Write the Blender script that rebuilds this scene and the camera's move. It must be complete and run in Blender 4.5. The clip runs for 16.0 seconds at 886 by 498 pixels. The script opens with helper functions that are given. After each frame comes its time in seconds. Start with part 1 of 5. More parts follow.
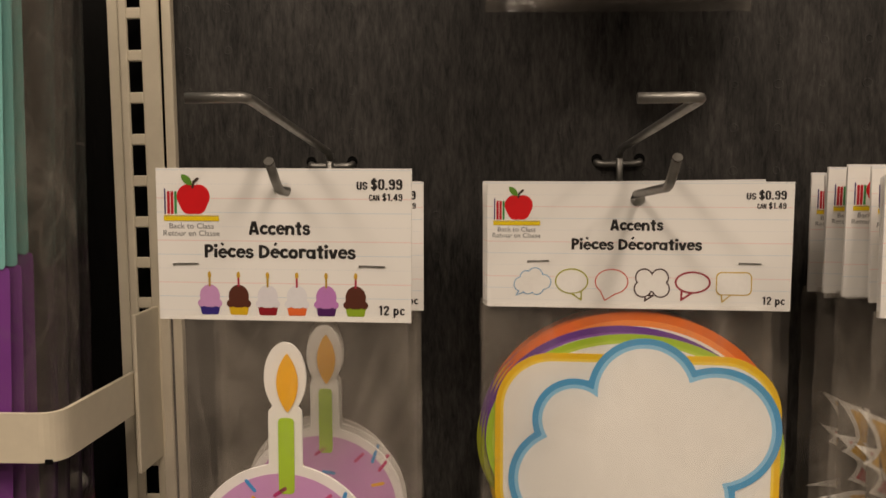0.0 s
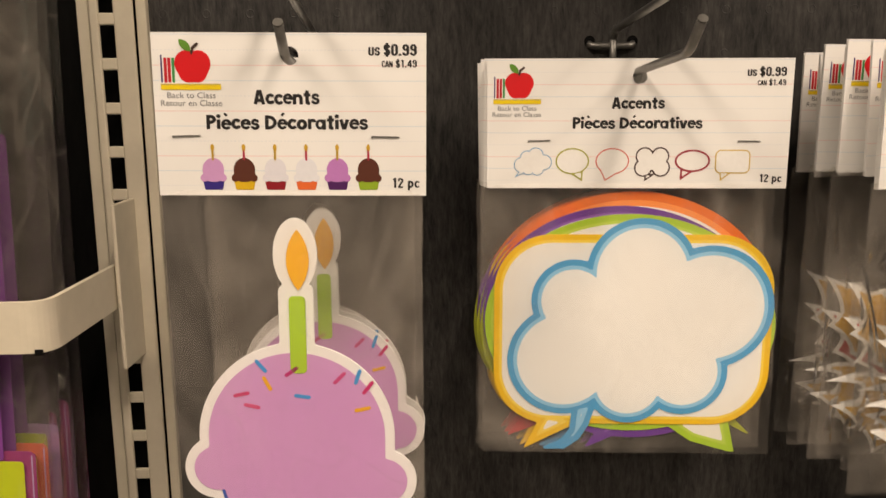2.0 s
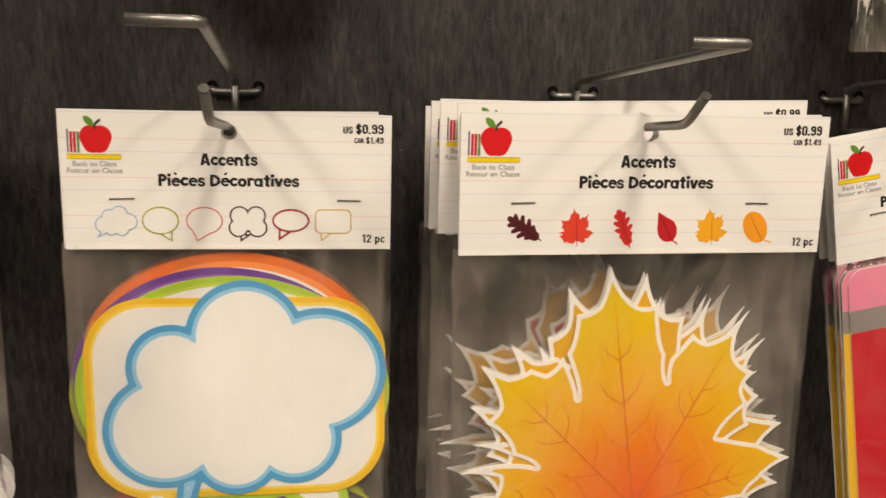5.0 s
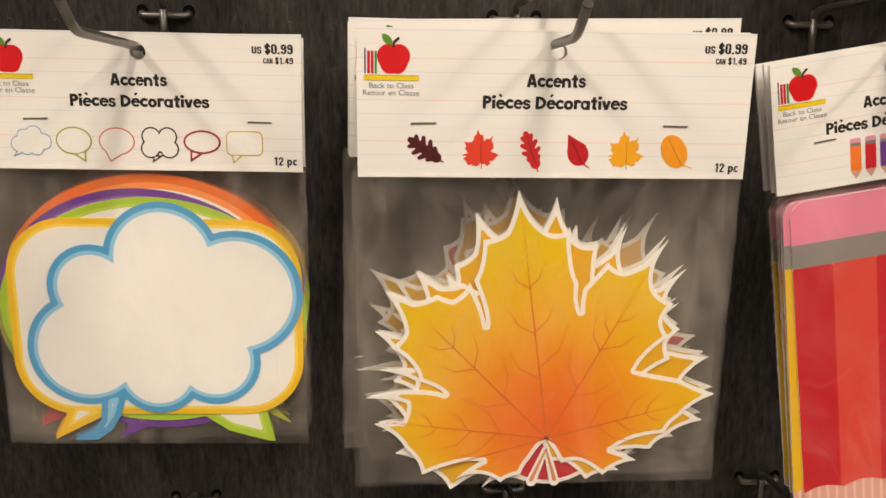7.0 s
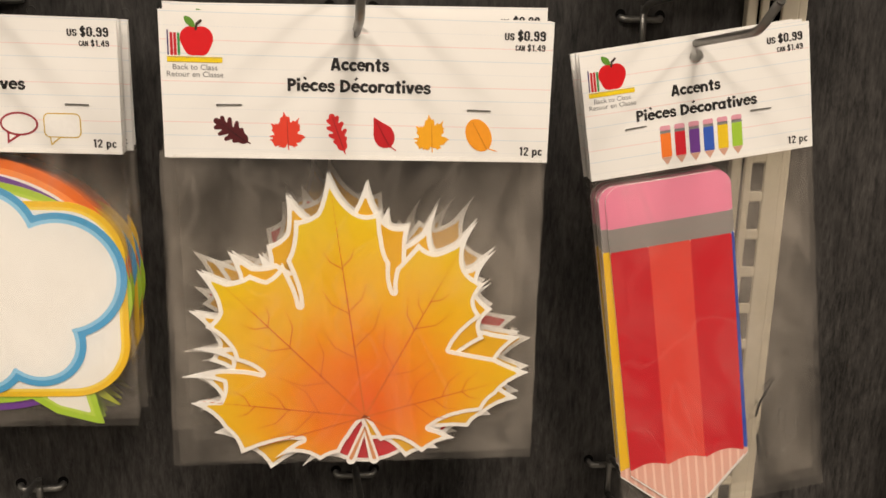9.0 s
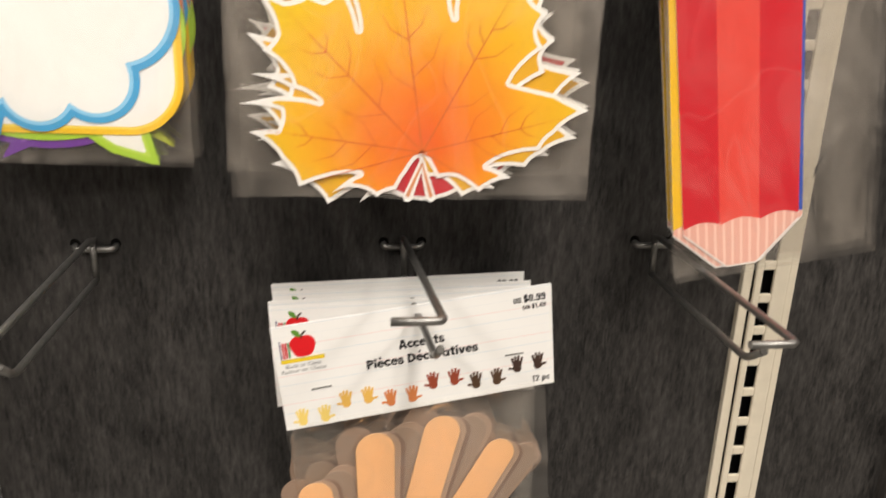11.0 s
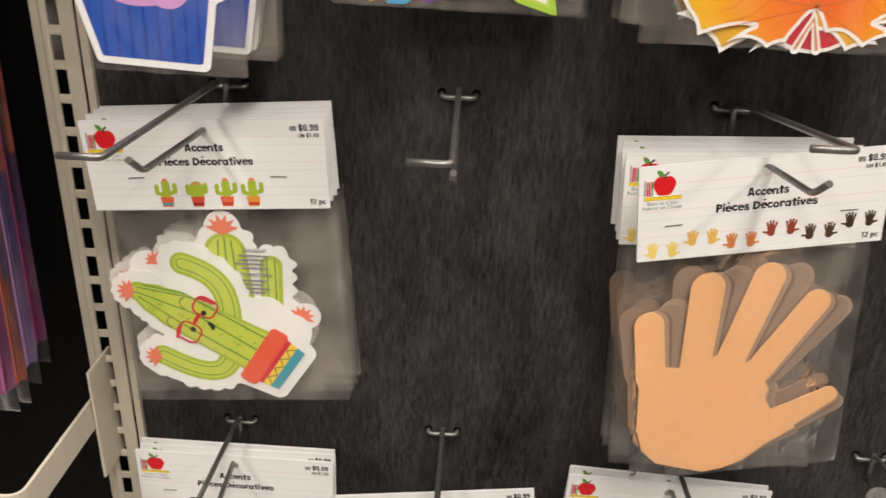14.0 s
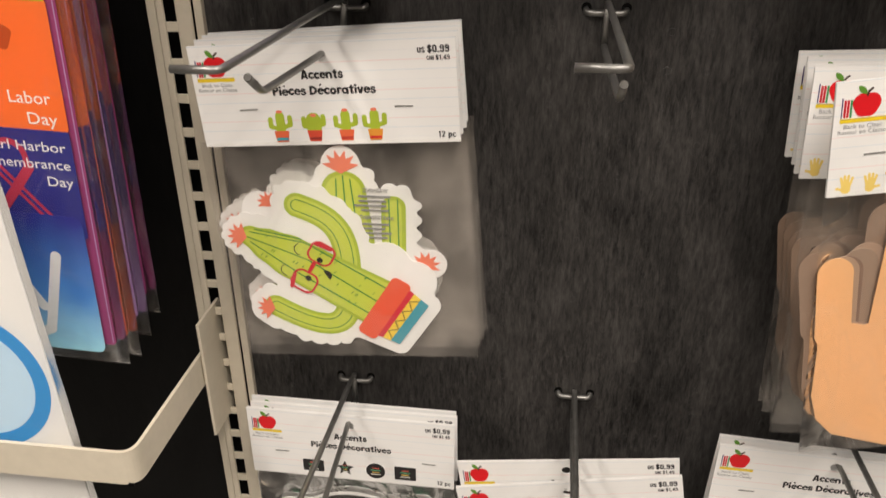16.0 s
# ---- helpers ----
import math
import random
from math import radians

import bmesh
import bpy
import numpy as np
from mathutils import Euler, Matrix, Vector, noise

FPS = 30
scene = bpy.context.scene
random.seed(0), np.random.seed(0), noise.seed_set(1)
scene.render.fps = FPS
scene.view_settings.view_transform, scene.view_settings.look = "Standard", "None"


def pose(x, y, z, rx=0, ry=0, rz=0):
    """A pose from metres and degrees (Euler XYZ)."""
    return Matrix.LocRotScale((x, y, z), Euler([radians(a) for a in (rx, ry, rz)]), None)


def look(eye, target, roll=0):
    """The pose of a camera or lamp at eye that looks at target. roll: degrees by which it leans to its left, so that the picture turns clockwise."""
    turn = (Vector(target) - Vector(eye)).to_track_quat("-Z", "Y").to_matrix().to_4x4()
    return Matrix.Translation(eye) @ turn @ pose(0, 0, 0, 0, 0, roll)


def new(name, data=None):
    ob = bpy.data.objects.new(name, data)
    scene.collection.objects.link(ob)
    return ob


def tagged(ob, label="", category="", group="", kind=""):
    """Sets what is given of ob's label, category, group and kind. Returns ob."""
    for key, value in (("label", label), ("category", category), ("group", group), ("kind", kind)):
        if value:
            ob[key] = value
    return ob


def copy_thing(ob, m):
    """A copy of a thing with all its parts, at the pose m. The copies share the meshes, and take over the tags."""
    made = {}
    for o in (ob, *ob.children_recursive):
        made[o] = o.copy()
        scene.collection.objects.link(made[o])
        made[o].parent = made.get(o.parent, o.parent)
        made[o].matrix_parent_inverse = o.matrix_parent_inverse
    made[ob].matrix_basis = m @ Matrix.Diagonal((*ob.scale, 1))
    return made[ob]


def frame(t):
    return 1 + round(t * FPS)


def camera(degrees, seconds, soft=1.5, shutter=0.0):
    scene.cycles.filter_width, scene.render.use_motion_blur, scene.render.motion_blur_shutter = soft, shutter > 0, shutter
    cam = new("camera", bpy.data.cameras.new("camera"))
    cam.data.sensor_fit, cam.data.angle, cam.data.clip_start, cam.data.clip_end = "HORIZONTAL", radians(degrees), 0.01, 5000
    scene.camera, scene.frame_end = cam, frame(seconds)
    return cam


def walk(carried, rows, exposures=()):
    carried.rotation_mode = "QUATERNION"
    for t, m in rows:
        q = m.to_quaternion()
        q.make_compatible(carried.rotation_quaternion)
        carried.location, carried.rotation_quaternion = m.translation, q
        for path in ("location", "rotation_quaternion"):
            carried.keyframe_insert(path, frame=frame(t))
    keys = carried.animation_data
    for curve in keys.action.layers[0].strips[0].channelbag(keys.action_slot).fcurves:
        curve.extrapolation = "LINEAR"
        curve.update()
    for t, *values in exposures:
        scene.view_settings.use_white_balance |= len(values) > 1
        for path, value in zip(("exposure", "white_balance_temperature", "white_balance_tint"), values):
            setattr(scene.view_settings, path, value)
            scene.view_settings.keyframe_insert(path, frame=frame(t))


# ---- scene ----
cam = camera(56.2, 16.0, shutter=0.3)
PATH = [
    (0, (0.439, -0.041, 1.495), (0.306, 1.946, 1.314), -0.5),
    (0.5, (0.42, -0.029, 1.487), (0.342, 1.956, 1.251), -0.7),
    (1, (0.409, -0.024, 1.482), (0.378, 1.956, 1.201), -0.7),
    (1.5, (0.405, -0.03, 1.478), (0.408, 1.945, 1.162), -0.5),
    (2, (0.402, -0.036, 1.471), (0.435, 1.932, 1.112), -0.6),
    (2.5, (0.401, -0.04, 1.467), (0.474, 1.922, 1.082), -0.8),
    (3, (0.404, -0.043, 1.472), (0.524, 1.916, 1.089), -1.0),
    (3.5, (0.413, -0.041, 1.475), (0.6, 1.915, 1.102), -1.1),
    (4, (0.447, -0.033, 1.483), (0.733, 1.914, 1.126), -1.0),
    (4.5, (0.493, -0.024, 1.495), (0.852, 1.91, 1.137), -0.2),
    (5, (0.544, -0.018, 1.499), (0.887, 1.919, 1.137), 0.8),
    (5.2, (0.558, -0.013, 1.5), (0.874, 1.925, 1.122), 0.8),
    (7.3, (0.634, -0.031, 1.481), (0.801, 1.907, 1.018), 0.7),
    (7.5, (0.643, -0.035, 1.481), (0.807, 1.905, 1.022), 0.7),
    (8, (0.674, -0.038, 1.484), (0.859, 1.902, 1.034), 0.8),
    (8.2, (0.682, -0.037, 1.483), (0.883, 1.903, 1.041), 0.9),
    (10.3, (0.703, -0.062, 1.427), (1.021, 1.859, 0.967), 1.7),
    (10.5, (0.705, -0.054, 1.416), (0.975, 1.851, 0.869), 1.6),
    (11, (0.674, -0.06, 1.389), (0.898, 1.81, 0.715), 1.9),
    (11.5, (0.631, -0.078, 1.367), (0.801, 1.76, 0.596), 1.9),
    (12, (0.597, -0.097, 1.361), (0.719, 1.726, 0.546), 1.8),
    (12.5, (0.572, -0.111, 1.363), (0.656, 1.708, 0.537), 1.8),
    (13, (0.563, -0.125, 1.367), (0.619, 1.694, 0.536), 1.8),
    (13.5, (0.545, -0.133, 1.365), (0.558, 1.681, 0.524), 2.1),
    (14, (0.523, -0.133, 1.36), (0.465, 1.676, 0.508), 2.3),
    (14.5, (0.494, -0.112, 1.347), (0.358, 1.692, 0.495), 1.7),
    (15, (0.479, -0.094, 1.339), (0.279, 1.701, 0.48), 0.7),
    (15.5, (0.48, -0.086, 1.333), (0.248, 1.697, 0.458), -0.0),
    (16, (0.482, -0.085, 1.313), (0.233, 1.673, 0.392), -0.5),
]
walk(cam, [(t, look(eye, target, roll)) for t, eye, target, roll in PATH],
     [(0, -0.6, 7000, 15), (0.5, -0.6, 7000, 15), (1.0, -0.3, 7000, 15), (1.5, -0.1, 7000, 15), (2.5, 0, 7000, 14), (5, 0, 6700, 12), (8, 0, 6700, 13), (10.5, 0.32, 6000, 10), (12, 0.55, 5900, 10), (13.5, 0.52, 5800, 10), (14.5, -0.05, 6000, 12), (15.0, -0.22, 6100, 12), (15.5, 0.0, 6000, 12), (16, 0.33, 6000, 12)])

# ---- world and light ----
LAMPS = [(-0.6, -0.8, 0.3, 1.2, 31), (0.9, -0.8, 0.3, 1.2, 31), (2.2, -0.8, 0.3, 1.2, 26), (0.3, -2.1, 1.2, 0.3, 24)]
world = bpy.data.worlds.new("world")
scene.world = world
world.use_nodes = True
world.node_tree.nodes["Background"].inputs["Color"].default_value = (1.0, 0.93, 0.84, 1)
world.node_tree.nodes["Background"].inputs["Strength"].default_value = 0.015


def ceiling_lamp(x, y, w, d, power):
    data = bpy.data.lights.new("ceiling_lamp", "AREA")
    data.shape, data.size, data.size_y, data.energy = "RECTANGLE", w, d, power
    data.color = (1.0, 0.87, 0.72)
    ob = new("ceiling_lamp", data)
    ob.matrix_world = pose(x, y, 2.93)
    return tagged(ob, kind="structure")


for lx, ly, lw, ld, lp in LAMPS:
    ceiling_lamp(lx, ly, lw, ld, lp)

from mathutils.geometry import tessellate_polygon


# ---- materials ----
def nodes_of(name):
    m = bpy.data.materials.new(name)
    m.use_nodes = True
    t = m.node_tree
    return m, t, t.nodes["Principled BSDF"]


def add(t, kind, **values):
    n = t.nodes.new(kind)
    for k, v in values.items():
        n.inputs[k.replace("_", " ")].default_value = v
    return n


def surface(name, color, rough=0.5, metal=0.0, vary=0.12, grain=60.0, bump=0.05, coarse=6.0, stretch=(1, 1, 1), spec=0.5):
    """A plain surface with grain and broad stains."""
    m, t, p = nodes_of(name)
    co = t.nodes.new("ShaderNodeTexCoord")
    mp = t.nodes.new("ShaderNodeMapping")
    mp.inputs["Scale"].default_value = stretch
    t.links.new(co.outputs["Object"], mp.inputs["Vector"])
    fine = add(t, "ShaderNodeTexNoise", Scale=grain, Detail=5.0, Roughness=0.6)
    broad = add(t, "ShaderNodeTexNoise", Scale=coarse, Detail=3.0)
    t.links.new(mp.outputs[0], fine.inputs["Vector"])
    t.links.new(mp.outputs[0], broad.inputs["Vector"])
    mul = t.nodes.new("ShaderNodeMath")
    mul.operation = "ADD"
    t.links.new(fine.outputs["Fac"], mul.inputs[0])
    soft_patch = t.nodes.new("ShaderNodeMath")
    soft_patch.operation = "MULTIPLY_ADD"
    soft_patch.inputs[1].default_value, soft_patch.inputs[2].default_value = 0.34, 0.33
    t.links.new(broad.outputs["Fac"], soft_patch.inputs[0])
    t.links.new(soft_patch.outputs[0], mul.inputs[1])
    ramp = add(t, "ShaderNodeMapRange")
    ramp.inputs["From Min"].default_value, ramp.inputs["From Max"].default_value = 0.6, 1.4
    ramp.inputs["To Min"].default_value, ramp.inputs["To Max"].default_value = 1 - vary, 1 + vary
    t.links.new(mul.outputs[0], ramp.inputs["Value"])
    mix = t.nodes.new("ShaderNodeVectorMath")
    mix.operation = "SCALE"
    mix.inputs[0].default_value = color
    t.links.new(ramp.outputs[0], mix.inputs["Scale"])
    t.links.new(mix.outputs[0], p.inputs["Base Color"])
    p.inputs["Roughness"].default_value, p.inputs["Metallic"].default_value = rough, metal
    p.inputs["Specular IOR Level"].default_value = spec
    b = add(t, "ShaderNodeBump", Strength=bump, Distance=0.002)
    t.links.new(fine.outputs["Fac"], b.inputs["Height"])
    t.links.new(b.outputs[0], p.inputs["Normal"])
    return m


INKS = {}


def ink(color, rough=0.42):
    """Printed or coloured card of one colour, shared."""
    key = tuple(color) + (rough,)
    if key not in INKS:
        INKS[key] = surface("printed_card", color, rough, vary=0.05, grain=400.0, bump=0.02, coarse=25.0)
    return INKS[key]


def hexa(code):
    """An sRGB hex colour as linear values."""
    out = []
    for i in (0, 2, 4):
        c = int(code[i:i + 2], 16) / 255
        out.append(c / 12.92 if c < 0.04045 else ((c + 0.055) / 1.055) ** 2.4)
    return tuple(out)


def ruled_paper():
    """White card printed like a copybook: faint red, blue and dotted lines."""
    m, t, p = nodes_of("ruled_card")
    co = t.nodes.new("ShaderNodeTexCoord")
    sep = t.nodes.new("ShaderNodeSeparateXYZ")
    t.links.new(co.outputs["Object"], sep.inputs[0])

    def math(op, a, b=None):
        n = t.nodes.new("ShaderNodeMath")
        n.operation = op
        for i, v in enumerate((a, b)):
            if v is None:
                continue
            if isinstance(v, (int, float)):
                n.inputs[i].default_value = v
            else:
                t.links.new(v, n.inputs[i])
        return n.outputs[0]
    last = None
    for off, col, dotted in ((0.0, (0.80, 0.55, 0.52), 0), (0.0062, (0.58, 0.66, 0.72), 0), (0.0124, (0.68, 0.70, 0.72), 1)):
        z = math("FLOORED_MODULO", math("ADD", sep.outputs["Z"], off + 1.0), 0.0186)
        line = math("LESS_THAN", math("ABSOLUTE", math("SUBTRACT", z, 0.009)), 0.00019)
        if dotted:
            line = math("MULTIPLY", line, math("LESS_THAN", math("FLOORED_MODULO", math("ADD", sep.outputs["X"], 1.0), 0.0016), 0.0009))
        mix = t.nodes.new("ShaderNodeMix")
        mix.data_type = "RGBA"
        t.links.new(math("MULTIPLY", line, 0.75), mix.inputs["Factor"])
        if last is None:
            mix.inputs["A"].default_value = (0.80, 0.79, 0.76, 1)
        else:
            t.links.new(last, mix.inputs["A"])
        mix.inputs["B"].default_value = (*col, 1)
        last = mix.outputs["Result"]
    t.links.new(last, p.inputs["Base Color"])
    p.inputs["Roughness"].default_value = 0.5
    n = add(t, "ShaderNodeTexNoise", Scale=38.0, Detail=3.0)
    t.links.new(co.outputs["Object"], n.inputs["Vector"])
    b = add(t, "ShaderNodeBump", Strength=0.12, Distance=0.004)
    t.links.new(n.outputs["Fac"], b.inputs["Height"])
    t.links.new(b.outputs[0], p.inputs["Normal"])
    return m


def film_material(wrinkle=0.3, haze_min=0.013, haze_max=0.095):
    """Clear, slightly hazy polypropylene film; wrinkle highlights and soft reflections are painted into the haze."""
    m, t, p = nodes_of("clear_film")
    out = t.nodes["Material Output"]
    t.nodes.remove(p)
    co = t.nodes.new("ShaderNodeTexCoord")
    mp = t.nodes.new("ShaderNodeMapping")
    mp.inputs["Scale"].default_value = (1.0, 1.0, 0.6)
    info = t.nodes.new("ShaderNodeObjectInfo")
    shift = t.nodes.new("ShaderNodeVectorMath")
    shift.operation = "ADD"
    t.links.new(co.outputs["Object"], shift.inputs[0])
    t.links.new(info.outputs["Random"], shift.inputs[1])
    t.links.new(shift.outputs[0], mp.inputs["Vector"])
    wr = add(t, "ShaderNodeTexNoise", Scale=20.0, Detail=3.0, Roughness=0.55, Distortion=1.3)
    t.links.new(mp.outputs[0], wr.inputs["Vector"])
    fold = add(t, "ShaderNodeTexNoise", Scale=13.0, Detail=2.0, Distortion=0.9)
    t.links.new(mp.outputs[0], fold.inputs["Vector"])
    ridge = t.nodes.new("ShaderNodeMath")
    ridge.operation = "SUBTRACT"
    t.links.new(fold.outputs["Fac"], ridge.inputs[0])
    ridge.inputs[1].default_value = 0.5
    ab = t.nodes.new("ShaderNodeMath")
    ab.operation = "ABSOLUTE"
    t.links.new(ridge.outputs[0], ab.inputs[0])
    # thin pale lines: highlights on the folds, painted as extra haze
    crease_glint = add(t, "ShaderNodeMapRange")
    crease_glint.inputs["From Min"].default_value, crease_glint.inputs["From Max"].default_value = 0.0, 0.012
    crease_glint.inputs["To Min"].default_value, crease_glint.inputs["To Max"].default_value = 0.035, 0.0
    t.links.new(ab.outputs[0], crease_glint.inputs["Value"])
    b = add(t, "ShaderNodeBump", Strength=wrinkle, Distance=0.014)
    t.links.new(wr.outputs["Fac"], b.inputs["Height"])
    clear = t.nodes.new("ShaderNodeBsdfTransparent")
    clear.inputs[0].default_value = (0.965, 0.96, 0.95, 1)
    haze = t.nodes.new("ShaderNodeBsdfDiffuse")
    haze.inputs[0].default_value = (0.70, 0.63, 0.55, 1)
    gloss = t.nodes.new("ShaderNodeBsdfGlossy")
    gloss.inputs["Roughness"].default_value = 0.16
    t.links.new(b.outputs[0], gloss.inputs["Normal"])
    fr = add(t, "ShaderNodeFresnel", IOR=1.42)
    t.links.new(b.outputs[0], fr.inputs["Normal"])
    # uneven haze: milky film plus its blotchy warm reflections, put into the colour
    cloud = add(t, "ShaderNodeMapRange")
    cloud.inputs["From Min"].default_value, cloud.inputs["From Max"].default_value = 0.42, 0.72
    cloud.inputs["To Min"].default_value, cloud.inputs["To Max"].default_value = haze_min, haze_max
    t.links.new(wr.outputs["Fac"], cloud.inputs["Value"])
    m1 = t.nodes.new("ShaderNodeMixShader")
    both_up = t.nodes.new("ShaderNodeMath")
    t.links.new(cloud.outputs[0], both_up.inputs[0])
    t.links.new(crease_glint.outputs[0], both_up.inputs[1])
    t.links.new(both_up.outputs[0], m1.inputs[0])
    t.links.new(clear.outputs[0], m1.inputs[1])
    t.links.new(haze.outputs[0], m1.inputs[2])
    m2 = t.nodes.new("ShaderNodeMixShader")
    t.links.new(fr.outputs[0], m2.inputs[0])
    t.links.new(m1.outputs[0], m2.inputs[1])
    t.links.new(gloss.outputs[0], m2.inputs[2])
    t.links.new(m2.outputs[0], out.inputs["Surface"])
    return m


def panel_material(name, dark, light, shine=0.33):
    """Black wood-grain laminate: upright streaks, a fine weave and pale scuffs."""
    m, t, p = nodes_of(name)
    co = t.nodes.new("ShaderNodeTexCoord")
    mp = t.nodes.new("ShaderNodeMapping")
    mp.inputs["Scale"].default_value = (1.0, 1.0, 0.21)
    t.links.new(co.outputs["Object"], mp.inputs["Vector"])
    streak = add(t, "ShaderNodeTexNoise", Scale=380.0, Detail=5.0, Roughness=0.7, Distortion=0.3)
    broad = add(t, "ShaderNodeTexNoise", Scale=24.0, Detail=6.0, Roughness=0.62, Distortion=0.4)
    t.links.new(mp.outputs[0], streak.inputs["Vector"])
    mp2 = t.nodes.new("ShaderNodeMapping")
    mp2.inputs["Scale"].default_value = (1.0, 1.0, 0.42)
    t.links.new(co.outputs["Object"], mp2.inputs["Vector"])
    t.links.new(mp2.outputs[0], broad.inputs["Vector"])
    mul = t.nodes.new("ShaderNodeMath")
    mul.operation = "MULTIPLY"
    t.links.new(streak.outputs["Fac"], mul.inputs[0])
    calm = t.nodes.new("ShaderNodeMath")
    calm.operation = "MULTIPLY_ADD"
    calm.inputs[1].default_value, calm.inputs[2].default_value = 0.6, 0.2
    t.links.new(broad.outputs["Fac"], calm.inputs[0])
    t.links.new(calm.outputs[0], mul.inputs[1])
    ramp = t.nodes.new("ShaderNodeValToRGB")
    ramp.color_ramp.elements[0].position, ramp.color_ramp.elements[0].color = 0.13, (*dark, 1)
    ramp.color_ramp.elements[1].position, ramp.color_ramp.elements[1].color = 0.44, (*light, 1)
    t.links.new(mul.outputs[0], ramp.inputs[0])
    t.links.new(ramp.outputs[0], p.inputs["Base Color"])
    p.inputs["Roughness"].default_value = 0.5
    p.inputs["Specular IOR Level"].default_value = shine
    b = add(t, "ShaderNodeBump", Strength=0.35, Distance=0.0012)
    t.links.new(mul.outputs[0], b.inputs["Height"])
    t.links.new(b.outputs[0], p.inputs["Normal"])
    return m


def fade(name, stops, centre, reach, axis=None):
    """A printed colour fade round a point, or along z, with a little mottling."""
    m, t, p = nodes_of(name)
    co = t.nodes.new("ShaderNodeTexCoord")
    if axis is None:
        d = t.nodes.new("ShaderNodeVectorMath")
        d.operation = "DISTANCE"
        t.links.new(co.outputs["Object"], d.inputs[0])
        d.inputs[1].default_value = centre
        value = d.outputs["Value"]
        lo, hi = 0.0, reach
    else:
        sep = t.nodes.new("ShaderNodeSeparateXYZ")
        t.links.new(co.outputs["Object"], sep.inputs[0])
        value = sep.outputs["Z"]
        lo, hi = centre, reach
    r = add(t, "ShaderNodeMapRange")
    r.inputs["From Min"].default_value, r.inputs["From Max"].default_value = lo, hi
    t.links.new(value, r.inputs["Value"])
    n = add(t, "ShaderNodeTexNoise", Scale=55.0, Detail=4.0)
    t.links.new(co.outputs["Object"], n.inputs["Vector"])
    s = t.nodes.new("ShaderNodeMath")
    s.operation = "MULTIPLY_ADD"
    s.inputs[1].default_value, s.inputs[2].default_value = 0.22, -0.11
    t.links.new(n.outputs["Fac"], s.inputs[0])
    a = t.nodes.new("ShaderNodeMath")
    t.links.new(r.outputs[0], a.inputs[0])
    t.links.new(s.outputs[0], a.inputs[1])
    ramp = t.nodes.new("ShaderNodeValToRGB")
    el = ramp.color_ramp.elements
    for i, (pos, col) in enumerate(stops):
        e = el[i] if i < 2 else el.new(pos)
        e.position, e.color = pos, (*col, 1)
    t.links.new(a.outputs[0], ramp.inputs[0])
    t.links.new(ramp.outputs[0], p.inputs["Base Color"])
    p.inputs["Roughness"].default_value = 0.42
    return m


PAPER = ruled_paper()
FILM = film_material()
SMOOTH_FILM = film_material(0.03, 0.006, 0.02)
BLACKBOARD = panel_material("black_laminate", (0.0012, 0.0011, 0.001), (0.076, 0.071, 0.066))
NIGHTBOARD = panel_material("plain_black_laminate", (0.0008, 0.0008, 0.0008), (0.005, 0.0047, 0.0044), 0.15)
SIDEBOARD = panel_material("grey_laminate", (0.02, 0.018, 0.017), (0.10, 0.09, 0.08))
CREAM = surface("cream_powder_coat", (0.62, 0.56, 0.44), 0.42, vary=0.08, grain=90, bump=0.08, coarse=9)
STEEL = surface("steel_wire", (0.25, 0.245, 0.23), 0.43, 0.9, vary=0.25, grain=150, bump=0.06, coarse=30)
CUT_STEEL = surface("cut_steel", (0.10, 0.095, 0.085), 0.75, 0.3, vary=0.2, grain=300)
# near-black for painted shade behind slots and in peg holes, and for rubber
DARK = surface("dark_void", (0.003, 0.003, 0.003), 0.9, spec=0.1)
FLOOR = surface("vinyl_floor", (0.26, 0.25, 0.23), 0.35, vary=0.1, grain=20, coarse=2)
PLASTER = surface("shop_wall_paint", (0.22, 0.20, 0.18), 0.7, vary=0.05, grain=15, coarse=1.5)
TILE = surface("ceiling_tile", (0.45, 0.43, 0.40), 0.85, vary=0.06, grain=120, bump=0.2, coarse=3)
CLEAR_PLASTIC = surface("milky_plastic", (0.55, 0.54, 0.5), 0.25, vary=0.1)
CLEAR_PLASTIC.node_tree.nodes["Principled BSDF"].inputs["Transmission Weight"].default_value = 0.6
LAMP_GLOW = bpy.data.materials.new("lamp_diffuser")
LAMP_GLOW.use_nodes = True
LAMP_GLOW.node_tree.nodes["Principled BSDF"].inputs["Emission Color"].default_value = (1.0, 0.87, 0.72, 1)
LAMP_GLOW.node_tree.nodes["Principled BSDF"].inputs["Emission Strength"].default_value = 3.0
WHITE = ink((0.80, 0.79, 0.76))
BLACK = ink((0.012, 0.011, 0.011))
GREY = ink((0.22, 0.22, 0.22))


# ---- flat shapes from distance fields (millimetres, x right, z up) ----
def circle(x, z, r):
    return lambda X, Z: np.hypot(X - x, Z - z) - r


def ellipse(x, z, a, b, turn=0.0):
    c, s = math.cos(radians(turn)), math.sin(radians(turn))

    def f(X, Z):
        u, v = (X - x) * c + (Z - z) * s, -(X - x) * s + (Z - z) * c
        k = np.hypot(u / a, v / b)
        g = np.hypot(u / a ** 2, v / b ** 2) + 1e-9
        return np.where(k < 0.2, -min(a, b) * (1 - k), k * (k - 1) / g)
    return f


